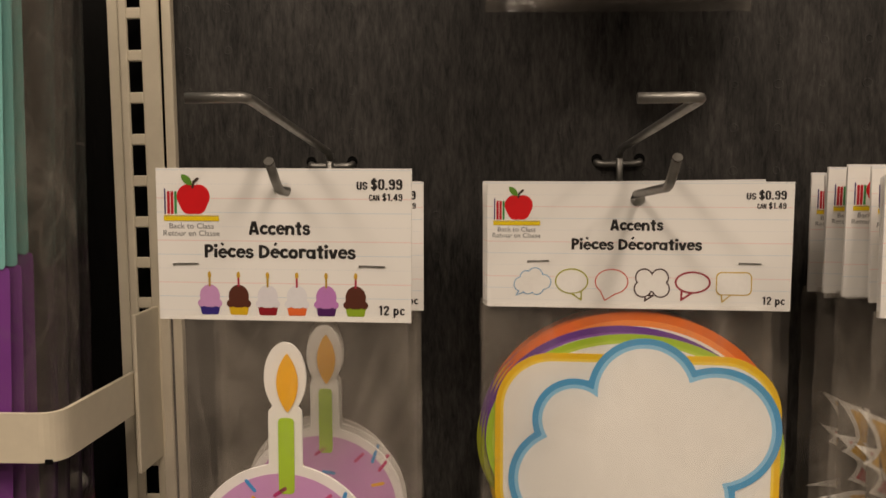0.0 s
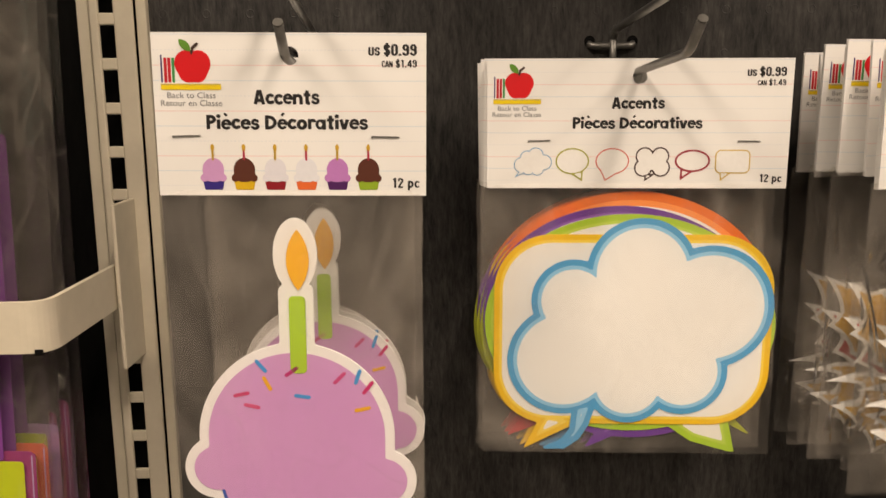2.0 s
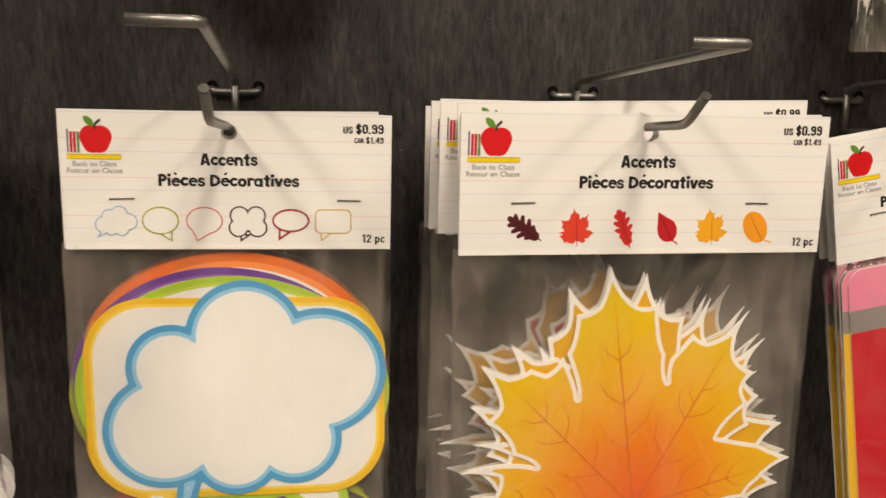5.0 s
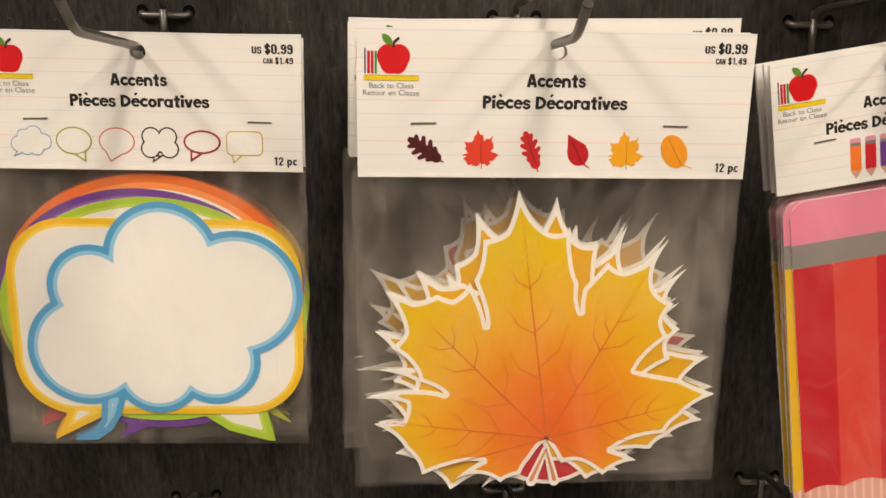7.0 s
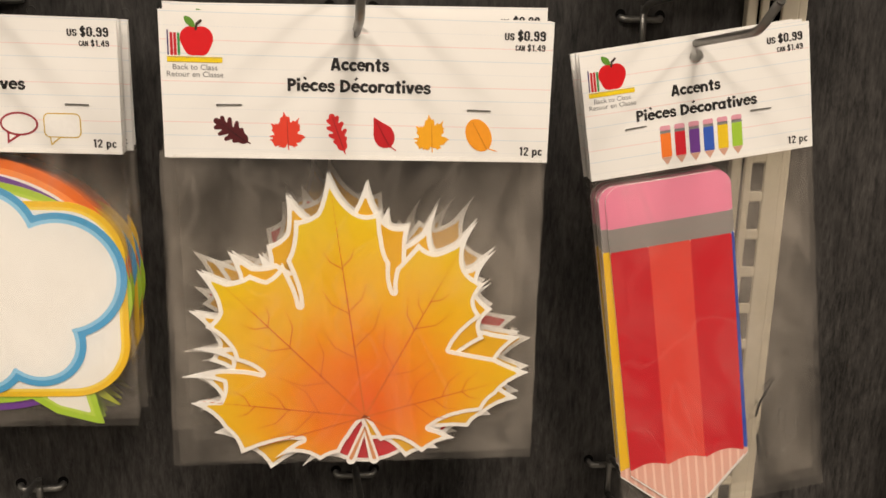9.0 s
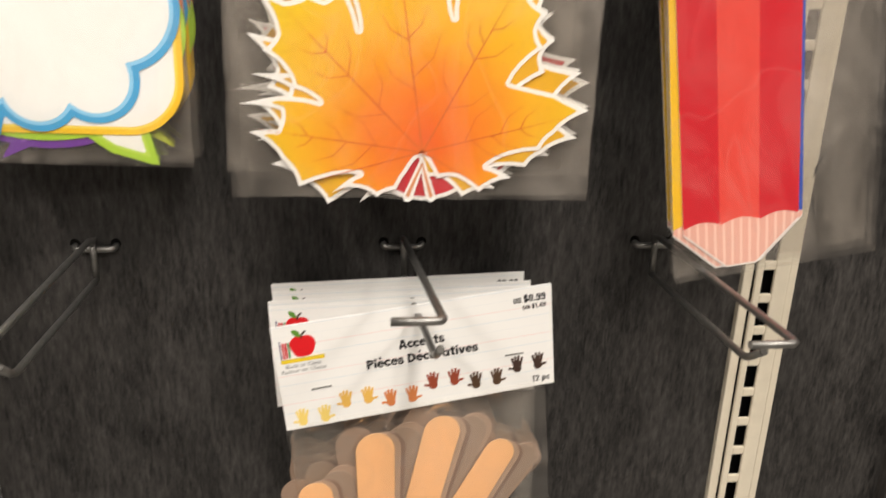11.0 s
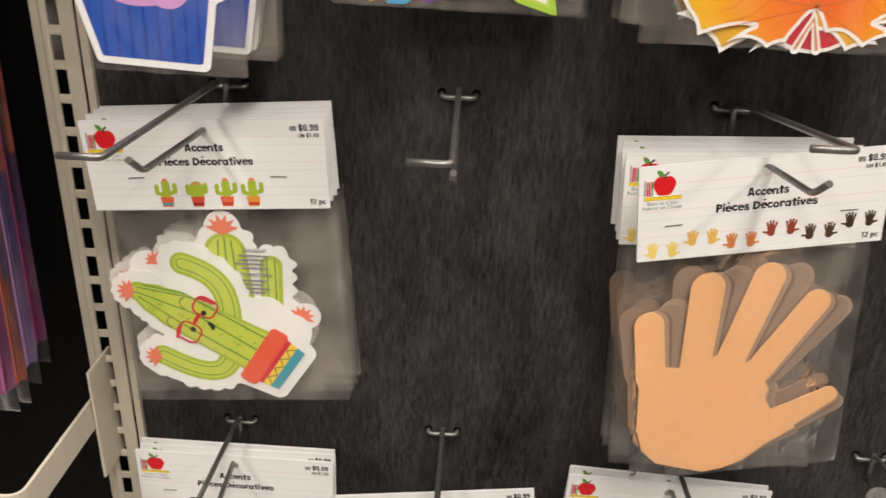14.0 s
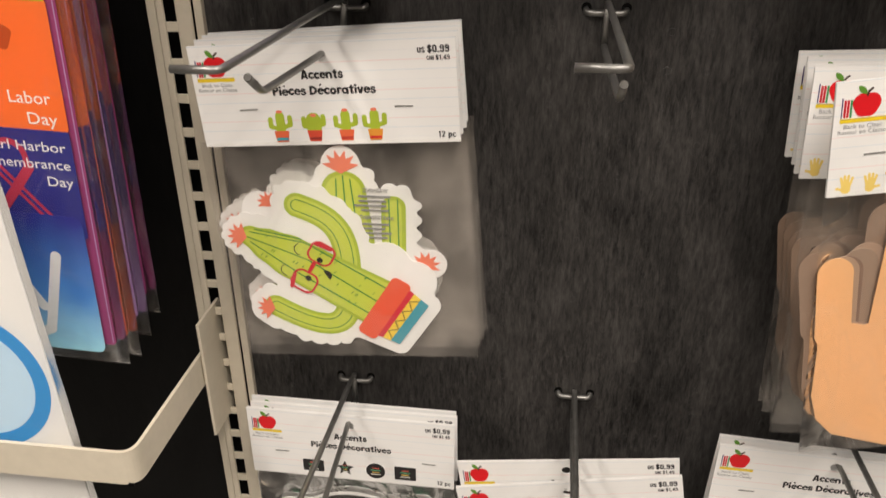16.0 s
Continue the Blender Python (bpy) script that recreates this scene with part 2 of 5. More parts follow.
def box(x, z, a, b, r=0.0, turn=0.0):
    c, s = math.cos(radians(turn)), math.sin(radians(turn))

    def f(X, Z):
        u, v = (X - x) * c + (Z - z) * s, -(X - x) * s + (Z - z) * c
        q, w = np.abs(u) - a + r, np.abs(v) - b + r
        return np.hypot(np.maximum(q, 0), np.maximum(w, 0)) + np.minimum(np.maximum(q, w), 0) - r
    return f


def capsule(x0, z0, x1, z1, r0, r1=None):
    r1 = r0 if r1 is None else r1

    def f(X, Z):
        dx, dz = x1 - x0, z1 - z0
        h = np.clip(((X - x0) * dx + (Z - z0) * dz) / (dx * dx + dz * dz + 1e-9), 0, 1)
        return np.hypot(X - x0 - h * dx, Z - z0 - h * dz) - (r0 + (r1 - r0) * h)
    return f


def polygon(pts):
    pts = [tuple(p) for p in pts]

    def f(X, Z):
        d = np.full(X.shape, 1e18)
        inside = np.zeros(X.shape, bool)
        for (ax, az), (bx, bz) in zip(pts, pts[1:] + pts[:1]):
            ex, ez = bx - ax, bz - az
            h = np.clip(((X - ax) * ex + (Z - az) * ez) / (ex * ex + ez * ez + 1e-12), 0, 1)
            d = np.minimum(d, (X - ax - h * ex) ** 2 + (Z - az - h * ez) ** 2)
            if az != bz:
                cross = (az > Z) != (bz > Z)
                inside ^= cross & (X < (bx - ax) * (Z - az) / (bz - az) + ax)
        return np.where(inside, -1, 1) * np.sqrt(d)
    return f


def union(*fs, soft=0.0):
    def f(X, Z):
        d = fs[0](X, Z)
        for g in fs[1:]:
            e = g(X, Z)
            if soft:
                h = np.clip(0.5 + 0.5 * (e - d) / soft, 0, 1)
                d = e * (1 - h) + d * h - soft * h * (1 - h)
            else:
                d = np.minimum(d, e)
        return d
    return f


def both(f, g):
    return lambda X, Z: np.maximum(f(X, Z), g(X, Z))


def less(f, g):
    return lambda X, Z: np.maximum(f(X, Z), -g(X, Z))


def grow(f, r):
    return lambda X, Z: f(X, Z) - r


def contours(f, bounds, step):
    """The closed outlines of f = 0."""
    x0, x1, z0, z1 = bounds
    xs, zs = np.arange(x0, x1 + step, step), np.arange(z0, z1 + step, step)
    X, Z = np.meshgrid(xs, zs)
    V = f(X, Z)
    V = np.where(np.abs(V) < 1e-6, 1e-6, V)
    V[0, :], V[-1, :], V[:, 0], V[:, -1] = 9, 9, 9, 9
    nxt = {}
    S = V < 0
    cell = S[:-1, :-1] * 1 + S[:-1, 1:] * 2 + S[1:, 1:] * 4 + S[1:, :-1] * 8
    table = {1: [(3, 0)], 2: [(0, 1)], 3: [(3, 1)], 4: [(1, 2)], 5: [(3, 0), (1, 2)], 6: [(0, 2)], 7: [(3, 2)],
             8: [(2, 3)], 9: [(2, 0)], 10: [(0, 1), (2, 3)], 11: [(2, 1)], 12: [(1, 3)], 13: [(1, 0)], 14: [(0, 3)]}
    where = {}
    for j, i in zip(*np.nonzero((cell > 0) & (cell < 15))):
        keys = (("h", j, i), ("v", j, i + 1), ("h", j + 1, i), ("v", j, i))
        for a, b in table[int(cell[j, i])]:
            nxt[keys[a]] = keys[b]
    for kind, j, i in set(nxt) | set(nxt.values()):
        if kind == "h":
            h = V[j, i] / (V[j, i] - V[j, i + 1])
            where[(kind, j, i)] = (xs[i] + h * step, zs[j])
        else:
            h = V[j, i] / (V[j, i] - V[j + 1, i])
            where[(kind, j, i)] = (xs[i], zs[j] + h * step)
    loops = []
    while nxt:
        k = next(iter(nxt))
        loop = []
        while k in nxt:
            loop.append(where[k])
            k = nxt.pop(k)
        clean = [p for p, q in zip(loop, loop[1:] + loop[:1]) if math.hypot(p[0] - q[0], p[1] - q[1]) > 0.12 * step]
        if len(clean) > 2:
            loops.append(thin(clean, 0.035 * step))
    return loops


def thin(loop, eps):
    """Drop points that lie on the line of their neighbours."""
    out = list(loop)
    for _ in range(3):
        keep, i, n = [], 0, len(out)
        if n < 12:
            break
        while i < n:
            p, q, r = out[i - 1], out[i], out[(i + 1) % n]
            w = math.hypot(r[0] - p[0], r[1] - p[1]) + 1e-9
            d = abs((r[0] - p[0]) * (q[1] - p[1]) - (r[1] - p[1]) * (q[0] - p[0])) / w
            if d < eps and i + 1 < n:
                keep.append(r)
                i += 2
            else:
                keep.append(q)
                i += 1
        out = keep
    return out


class Flat:
    """Gathers flat plates into one mesh; y grows away from the viewer, in millimetres."""

    def __init__(self):
        self.v, self.f, self.m, self.mats = [], [], [], []

    def slot(self, material):
        if material not in self.mats:
            self.mats.append(material)
        return self.mats.index(material)

    def loops(self, loops, y, thick, material):
        if not loops:
            return self
        s, base = self.slot(material), len(self.v)
        flat = [p for l in loops for p in l]
        n = len(flat)
        self.v += [(x, y, z) for x, z in flat] + [(x, y + thick, z) for x, z in flat]
        tri = tessellate(loops)
        for a, b, c in tri:
            (ax, az), (bx, bz), (cx, cz) = flat[a], flat[b], flat[c]
            if (bx - ax) * (cz - az) - (bz - az) * (cx - ax) < 0:
                b, c = c, b
            self.f += [(base + a, base + b, base + c), (base + n + a, base + n + c, base + n + b)]
            self.m += [s, s]
        k = 0
        for l in loops:
            for i in range(len(l)):
                a, b = base + k + i, base + k + (i + 1) % len(l)
                self.f.append((a, a + n, b + n, b))
                self.m.append(s)
            k += len(l)
        return self

    def shape(self, f, bounds, y, thick, material, step=1.0):
        return self.loops(contours(f, bounds, step), y, thick, material)

    def mesh(self, name, parent=None, scale=0.001):
        me = bpy.data.meshes.new(name)
        me.from_pydata([(x * scale, y * scale, z * scale) for x, y, z in self.v], [], self.f)
        for mt in self.mats:
            me.materials.append(mt)
        me.polygons.foreach_set("material_index", self.m)
        me.update()
        ob = new(name, me)
        ob.parent = parent
        return ob


def holds(loop, p):
    """Whether the point lies inside the loop."""
    inside = False
    for (ax, az), (bx, bz) in zip(loop, loop[1:] + loop[:1]):
        if (az > p[1]) != (bz > p[1]) and p[0] < (bx - ax) * (p[1] - az) / (bz - az) + ax:
            inside = not inside
    return inside


def tessellate(loops):
    """Triangles of all islands, each with its own holes."""
    starts = [sum(len(l) for l in loops[:k]) for k in range(len(loops))]
    depth = [sum(holds(o, l[0]) for o in loops if o is not l) for l in loops]
    out = []
    for k, l in enumerate(loops):
        if depth[k] % 2:
            continue
        group = [k] + [q for q in range(len(loops)) if depth[q] == depth[k] + 1 and holds(l, loops[q][0])]
        index = [starts[q] + n for q in group for n in range(len(loops[q]))]
        for t in tessellate_polygon([[Vector((x, z, 0)) for x, z in loops[q]] for q in group]):
            out.append([index[n] for n in t])
    return out


def writing(text, x, z, width, height, y, material, parent, bold=0.0, align="C", name="lettering"):
    """Letters of the given overall size as a thin plate; x, z in millimetres is the middle (or the right or left end) of the line."""
    cu = bpy.data.curves.new(name, "FONT")
    cu.body, cu.size, cu.offset, cu.extrude = text, 1.0, bold, 0.0
    cu.resolution_u = 3
    tmp = new(name, cu)
    bpy.context.view_layer.update()
    me = bpy.data.meshes.new_from_object(tmp.evaluated_get(bpy.context.evaluated_depsgraph_get()))
    bpy.data.objects.remove(tmp)
    xs = [v.co.x for v in me.vertices]
    lo, hi = min(xs), max(xs)
    kx, kz = width / (hi - lo), height / 0.72
    left = {"C": x - width / 2, "R": x - width, "L": x}[align]
    for v in me.vertices:
        v.co = ((left + (v.co.x - lo) * kx) * 0.001, y * 0.001, (z - height / 2 + v.co.y * kz) * 0.001)
    me.materials.clear()
    me.materials.append(material)
    ob = new(name, me)
    ob.parent = parent
    return ob


def part(name, bm, material, parent, label=""):
    me = bpy.data.meshes.new(name)
    bm.to_mesh(me)
    bm.free()
    if material:
        me.materials.append(material)
    ob = new(name, me)
    ob.parent = parent
    return tagged(ob, label)


def slab(bm, x0, x1, y0, y1, z0, z1, bevel=0.0):
    r = bmesh.ops.create_cube(bm, size=1.0, matrix=Matrix.LocRotScale(((x0 + x1) / 2, (y0 + y1) / 2, (z0 + z1) / 2), None, (x1 - x0, y1 - y0, z1 - z0)))
    if bevel:
        es = {e for v in r["verts"] for e in v.link_edges}
        bmesh.ops.bevel(bm, geom=list(es), offset=bevel, segments=2, affect="EDGES", profile=0.5)
    return bm


def tube(bm, pts, r, n=10, cap=True):
    """A round rod along the points."""
    pts = [Vector(p) for p in pts]
    side = None
    rings = []
    for i, p in enumerate(pts):
        d = (pts[min(i + 1, len(pts) - 1)] - pts[max(i - 1, 0)]).normalized()
        if side is None:
            side = d.orthogonal().normalized()
        side = (side - d * side.dot(d)).normalized()
        up = d.cross(side)
        rings.append([bm.verts.new(p + r * (math.cos(a) * side + math.sin(a) * up)) for a in (2 * math.pi * k / n for k in range(n))])
    for a, b in zip(rings, rings[1:]):
        for k in range(n):
            f = bm.faces.new((a[k], a[(k + 1) % n], b[(k + 1) % n], b[k]))
            f.smooth = True
    if cap:
        bm.faces.new(rings[0][::-1])
        bm.faces.new(rings[-1])
    return bm


def bend(pts, r, n=5):
    """Round the corners of a line of points."""
    pts = [Vector(p) for p in pts]
    out = [pts[0]]
    for a, b, c in zip(pts, pts[1:], pts[2:]):
        k = min(r, (a - b).length / 2, (c - b).length / 2)
        p, q = b + (a - b).normalized() * k, b + (c - b).normalized() * k
        for i in range(n + 1):
            h = i / n
            out.append(p * (1 - h) ** 2 + 2 * b * h * (1 - h) + q * h * h)
    return out + [pts[-1]]


def thing(name, label, category, group="", m=None):
    ob = tagged(new(name), label, category, group)
    ob.empty_display_size = 0.02
    if m is not None:
        ob.matrix_world = m
    return ob


# ---- the place ----
WALL, FACE = 0.467, 0.462
ROWS = (1.5, 1.202, 0.898)
LEFT_POST, RIGHT_POST = 0.218, 0.970


def structure(name, x0, x1, y0, y1, z0, z1, material):
    bm = slab(bmesh.new(), x0, x1, y0, y1, z0, z1)
    return tagged(part(name, bm, material, None), kind="structure")


structure("floor", -2.5, 3.7, -3.0, 0.6, -0.1, 0.0, FLOOR)
structure("ceiling", -2.5, 3.7, -3.0, 0.6, 2.95, 3.05, TILE)
structure("wall_south", -2.5, 3.7, -3.1, -3.0, 0.0, 2.95, PLASTER)
structure("wall_west", -2.6, -2.5, -3.1, 0.6, 0.0, 2.95, PLASTER)
structure("wall_east", 3.7, 3.8, -3.1, 0.6, 0.0, 2.95, PLASTER)
structure("wall_north", -2.5, 3.7, 0.56, 0.6, 0.0, 2.95, PLASTER)
for lx, ly, lw, ld, lp in LAMPS:
    lamp = thing("ceiling_light", "flat white ceiling light panel, switched on", "ceiling light", "ceiling lights", pose(lx, ly, 2.95))
    part("frame", slab(bmesh.new(), -lw / 2 - 0.03, lw / 2 + 0.03, -ld / 2 - 0.03, ld / 2 + 0.03, -0.012, 0.0), WHITE, lamp)
    part("diffuser", slab(bmesh.new(), -lw / 2, lw / 2, -ld / 2, ld / 2, -0.016, -0.0125), LAMP_GLOW, lamp)


def panel(name, x0, x1, material, label, holes):
    """A laminated pegboard panel with the faint rings of its covered holes."""
    ob = tagged(part(name, slab(bmesh.new(), x0, x1, WALL, WALL + 0.012, 0.12, 2.2), material, None), label, "panel", kind="structure")
    if holes:
        vs, fs = [], []
        for i in range(int((x1 - x0 - 0.01) / 0.0254)):
            for j in range(31):
                cx, cz = x0 + 0.0125 + 0.0254 * i, 0.86 + 0.0254 * j
                ro = 0.0027 + 0.0003 * math.sin(i * 3.1 + j * 1.7)
                b = len(vs)
                for k in range(10):
                    a = 2 * math.pi * k / 10
                    for r, y in ((ro, WALL), (ro - 0.0004, WALL - 0.00018), (ro - 0.0009, WALL + 0.00002)):
                        vs.append((cx + r * math.cos(a), y, cz + r * math.sin(a)))
                for k in range(10):
                    p, q = b + 3 * k, b + 3 * ((k + 1) % 10)
                    fs += [(p, p + 1, q + 1, q), (p + 1, p + 2, q + 2, q + 1)]
        me = bpy.data.meshes.new("hole_ring")
        me.from_pydata(vs, [], fs)
        me.materials.append(material)
        rings = tagged(new("hole_ring", me), kind="stuff")
        rings.parent = ob
    return ob


panel("panel_2", 0.236, 0.953, BLACKBOARD, "black wood-grain pegboard panel with covered holes", True)
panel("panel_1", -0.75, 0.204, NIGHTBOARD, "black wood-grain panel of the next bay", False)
panel("panel_3", 0.987, 1.098, BLACKBOARD, "black wood-grain pegboard panel of the next bay", False)
structure("panel_4", 1.098, 1.9, WALL - 0.012, WALL + 0.012, 0.12, 2.2, SIDEBOARD)


def slotted_post(x):
    """Cream upright with a row of slots, standing a little proud of the panels."""
    ob = thing("slotted_upright", "cream painted steel shelving upright with a row of slots", "shelf upright", "uprights", pose(x, FACE, 0))
    for name, a, b, y in (("flange", -0.0175, -0.0105, 0.0), ("flange", 0.0165, 0.0225, 0.0)):
        part(name, slab(bmesh.new(), a, b, y, y + 0.02, 0.0, 2.3, 0.0008), CREAM, ob)
    bm = bmesh.new()
    for a, b in ((-0.0095, -0.0043), (0.0043, 0.0155)):
        slab(bm, a, b, -0.0025, 0.0005, 0.0, 2.3, 0.001)
    part("web", bm, CREAM, ob)
    first = part("rung", slab(bmesh.new(), -0.0045, 0.0045, -0.0022, 0.0006, -0.0034, 0.0034, 0.0008), CREAM, ob)
    first.location.z = 1.581 + 0.0127
    for k in range(-26, 62):
        if k:
            rung = new("rung", first.data)
            rung.parent = ob
            rung.location.z = 1.581 + 0.0127 - 0.0254 * k
    # black slab that paints in the shade of the hollow behind the slots
    part("slot_shade", slab(bmesh.new(), -0.0106, 0.0166, 0.012, 0.019, 0.0, 2.3), DARK, ob)
    return ob


slotted_post(LEFT_POST)
slotted_post(RIGHT_POST)


def bar_bracket(x, zlo, zhi, front, plate_lo, plate_hi, length):
    """Hang bar: a plate hooked into the slots, an arm and a cross bar."""
    ob = thing("hang_bar", "cream painted steel hang bar hooked into the upright", "hang bar", "hang bars", pose(x, 0, 0))
    part("hook_plate", slab(bmesh.new(), 0.0025, 0.0050, 0.427, 0.470, plate_lo, plate_hi, 0.0006), CREAM, ob)
    path = bend([(0, 0.455, 0), (0, front, 0), (-length, front, 0)], 0.012, 8)
    bm = bmesh.new()
    rows = []
    for i, p in enumerate(path):
        d = (path[min(i + 1, len(path) - 1)] - path[max(i - 1, 0)]).normalized()
        side = Vector((d.y, -d.x, 0)) * 0.0013
        rows.append([bm.verts.new((*(p + s).xy, z)) for s, z in ((side, zlo), (side, zhi), (-side, zhi), (-side, zlo))])
    for a, b in zip(rows, rows[1:]):
        for k in range(4):
            bm.faces.new((a[k], a[(k + 1) % 4], b[(k + 1) % 4], b[k]))
    bm.faces.new(rows[0][::-1])
    bm.faces.new(rows[-1])
    bmesh.ops.recalc_face_normals(bm, faces=bm.faces)
    part("bar", bm, CREAM, ob)
    part("rubber_stop", slab(bmesh.new(), -0.006, -0.002, front - 0.0022, front - 0.001, zlo - 0.0004, zlo + 0.0022, 0.0004), DARK, ob)
    return ob


bar_bracket(0.2215, 1.354, 1.379, 0.345, 1.318, 1.414, 0.60)
bar_bracket(0.2125, 0.908, 0.936, 0.314, 0.857, 0.966, 0.60)


def wire_hook(x, row, lift=0.0, over=0.0, under=0.0, root=0.0, rise=0.0, reach=0.195, tip=0.163):
    """Double wire hook: a cross bar in two holes, a lower arm with a turned-up tip and an upper arm with a label bar."""
    ob = thing("peg_hook", "grey steel double wire hook in the pegboard", "hook", "peg hooks", pose(x, WALL, row))
    r = 0.0021
    part("cross_bar", tube(bmesh.new(), bend([(-0.0127, 0.008, 0.0035), (-0.0127, -0.004, 0), (0.0127, -0.004, 0), (0.0127, 0.008, 0.0035)], 0.004), r), STEEL, ob)
    part("stem", tube(bmesh.new(), [(0, -0.0065, 0.008), (root, -0.0065, -0.020)], r), STEEL, ob)
    part("lower_arm", tube(bmesh.new(), bend([(root, -0.0065, -0.020), (root, -0.02, -0.0195), (under * 0.93, -tip + 0.012, -0.0115 + rise), (under, -tip - 0.004, 0.0005 + rise)], 0.006), r), STEEL, ob)
    far_end, bend_at = Vector((under, -tip - 0.004, 0.0005 + rise)), Vector((under * 0.93, -tip + 0.012, -0.0115 + rise))
    along = (far_end - bend_at).normalized()
    part("cut_end", tube(bmesh.new(), [tuple(far_end - along * 0.0006), tuple(far_end + along * 0.0005)], r * 1.02), CUT_STEEL, ob)
    part("upper_arm", tube(bmesh.new(), bend([(0, -0.0065, 0.004), (0, -0.012, 0.0085), (over, -reach, 0.0185 + lift), (over - 0.0238, -reach, 0.0185 + lift)], 0.005), r), STEEL, ob)
    for sx in (-1, 1):
        # flat black disc, the hole's inner shade as colour
        bm = bmesh.new()
        bmesh.ops.create_circle(bm, cap_ends=True, radius=0.0033, segments=14, matrix=pose(sx * 0.0127, -0.0004, 0.0028, 90))
        part("peg_hole_shade", bm, DARK, ob)
    return ob


HOOKS = {}
for col, row, x, lift, over, under, *more in (("a", 0, 0.337, 0.006, 0.007, 0.007), ("b", 0, 0.511, 0.0035, 0.003, 0), ("c", 0, 0.7075, 0.001, 0.002, 0), ("d", 0, 0.885, 0, 0, 0),
                                       ("a", 1, 0.341, -0.009, -0.012, -0.010, -0.003, -0.002), ("b", 1, 0.511, -0.003, 0.002, 0.002), ("c", 1, 0.7095, 0.015, 0.006, 0.008, 0.001, 0.005), ("d", 1, 0.8835, 0, 0, 0),
                                       ("a", 2, 0.3295, 0, 0, 0.008), ("b", 2, 0.510, 0, 0, 0), ("c", 2, 0.708, 0, 0, 0), ("d", 2, 0.8855, 0, 0, 0)):
    HOOKS[col, row] = wire_hook(x, ROWS[row], lift, over, under, *more)
wire_hook(0.508, 1.80)
wire_hook(0.905, 1.752)


# ---- stroke lettering: L is a straight stroke, A an arc, D a dot, in cap heights; l and a are slimmer ----
MARKER = {
    "A": (0.78, "L.13,0,.35,.97 L.43,.97,.66,0 L.2,.27,.58,.27"), "P": (0.64, "L.14,0,.14,.98 A.28,.68,.24,.2,-90,90 L.14,.88,.28,.88 L.14,.48,.28,.48"),
    "D": (0.76, "L.14,.02,.14,.98 A.22,.5,.42,.38,-90,90 L.1,.88,.24,.88 L.1,.12,.24,.12"), "c": (0.56, "A.33,.36,.22,.26,55,305"),
    "e": (0.62, "a.33,.36,.23,.28,0,305 l.14,.4,.56,.4"), "n": (0.68, "L.13,0,.13,.7 A.34,.4,.21,.21,0,180 L.55,.42,.55,0"),
    "t": (0.52, "L.26,.04,.26,.96 L.04,.66,.48,.66 L.26,.1,.44,.1"), "s": (0.55, "a.28,.51,.16,.14,25,270 a.27,.22,.18,.15,-160,90"),
    "i": (0.27, "L.13,0,.13,.66 D.13,.88"), "o": (0.67, "A.33,.36,.22,.26,0,360"), "r": (0.47, "L.13,0,.13,.7 A.31,.42,.17,.19,50,180"),
    "a": (0.67, "a.31,.36,.21,.27,0,360 L.54,0,.54,.7"), "v": (0.6, "L.1,.72,.29,.04 L.31,.04,.51,.72"), " ": (0.3, "")}
MARKER["\u00e8"] = (0.62, MARKER["e"][1] + " l.22,1.12,.38,.94")
MARKER["\u00e9"] = (0.62, MARKER["e"][1] + " l.28,.94,.44,1.12")
NARROW = {
    "0": (0.46, "L.1,.25,.1,.75 L.36,.25,.36,.75 A.23,.75,.13,.18,0,180 A.23,.25,.13,.18,180,360"), "9": (0.46, "A.23,.71,.13,.22,0,360 L.36,.24,.36,.74 A.23,.25,.13,.18,190,360"),
    "1": (0.36, "L.22,0,.22,1 L.08,.8,.22,.93"), "4": (0.48, "L.34,0,.34,1 L.05,.28,.46,.28 L.08,.28,.32,.96"), "2": (0.46, "A.23,.71,.13,.22,-15,175 L.34,.62,.11,.12 L.07,.07,.4,.07"),
    "$": (0.46, "A.23,.7,.13,.22,15,270 A.23,.28,.13,.21,-165,90 L.23,-.1,.23,1.1"), ".": (0.22, "D.1,.08"), "S": (0.44, "A.22,.7,.13,.22,15,270 A.22,.28,.13,.21,-165,90"),
    "U": (0.46, "L.1,.25,.1,1 L.36,.25,.36,1 A.23,.25,.13,.18,180,360"), "C": (0.44, "A.23,.72,.13,.21,5,180 L.1,.28,.1,.72 A.23,.28,.13,.21,180,355"),
    "N": (0.48, "L.09,0,.09,1 L.38,0,.38,1 L.1,.98,.37,.02"), "A": (0.46, "L.06,0,.21,.98 L.25,.98,.4,0 L.12,.28,.34,.28"),
    "p": (0.45, "L.1,-.26,.1,.72 A.23,.36,.13,.29,0,360"), "c": (0.41, "A.23,.36,.13,.29,50,310"), " ": (0.24, "")}
GLYPHS = {}


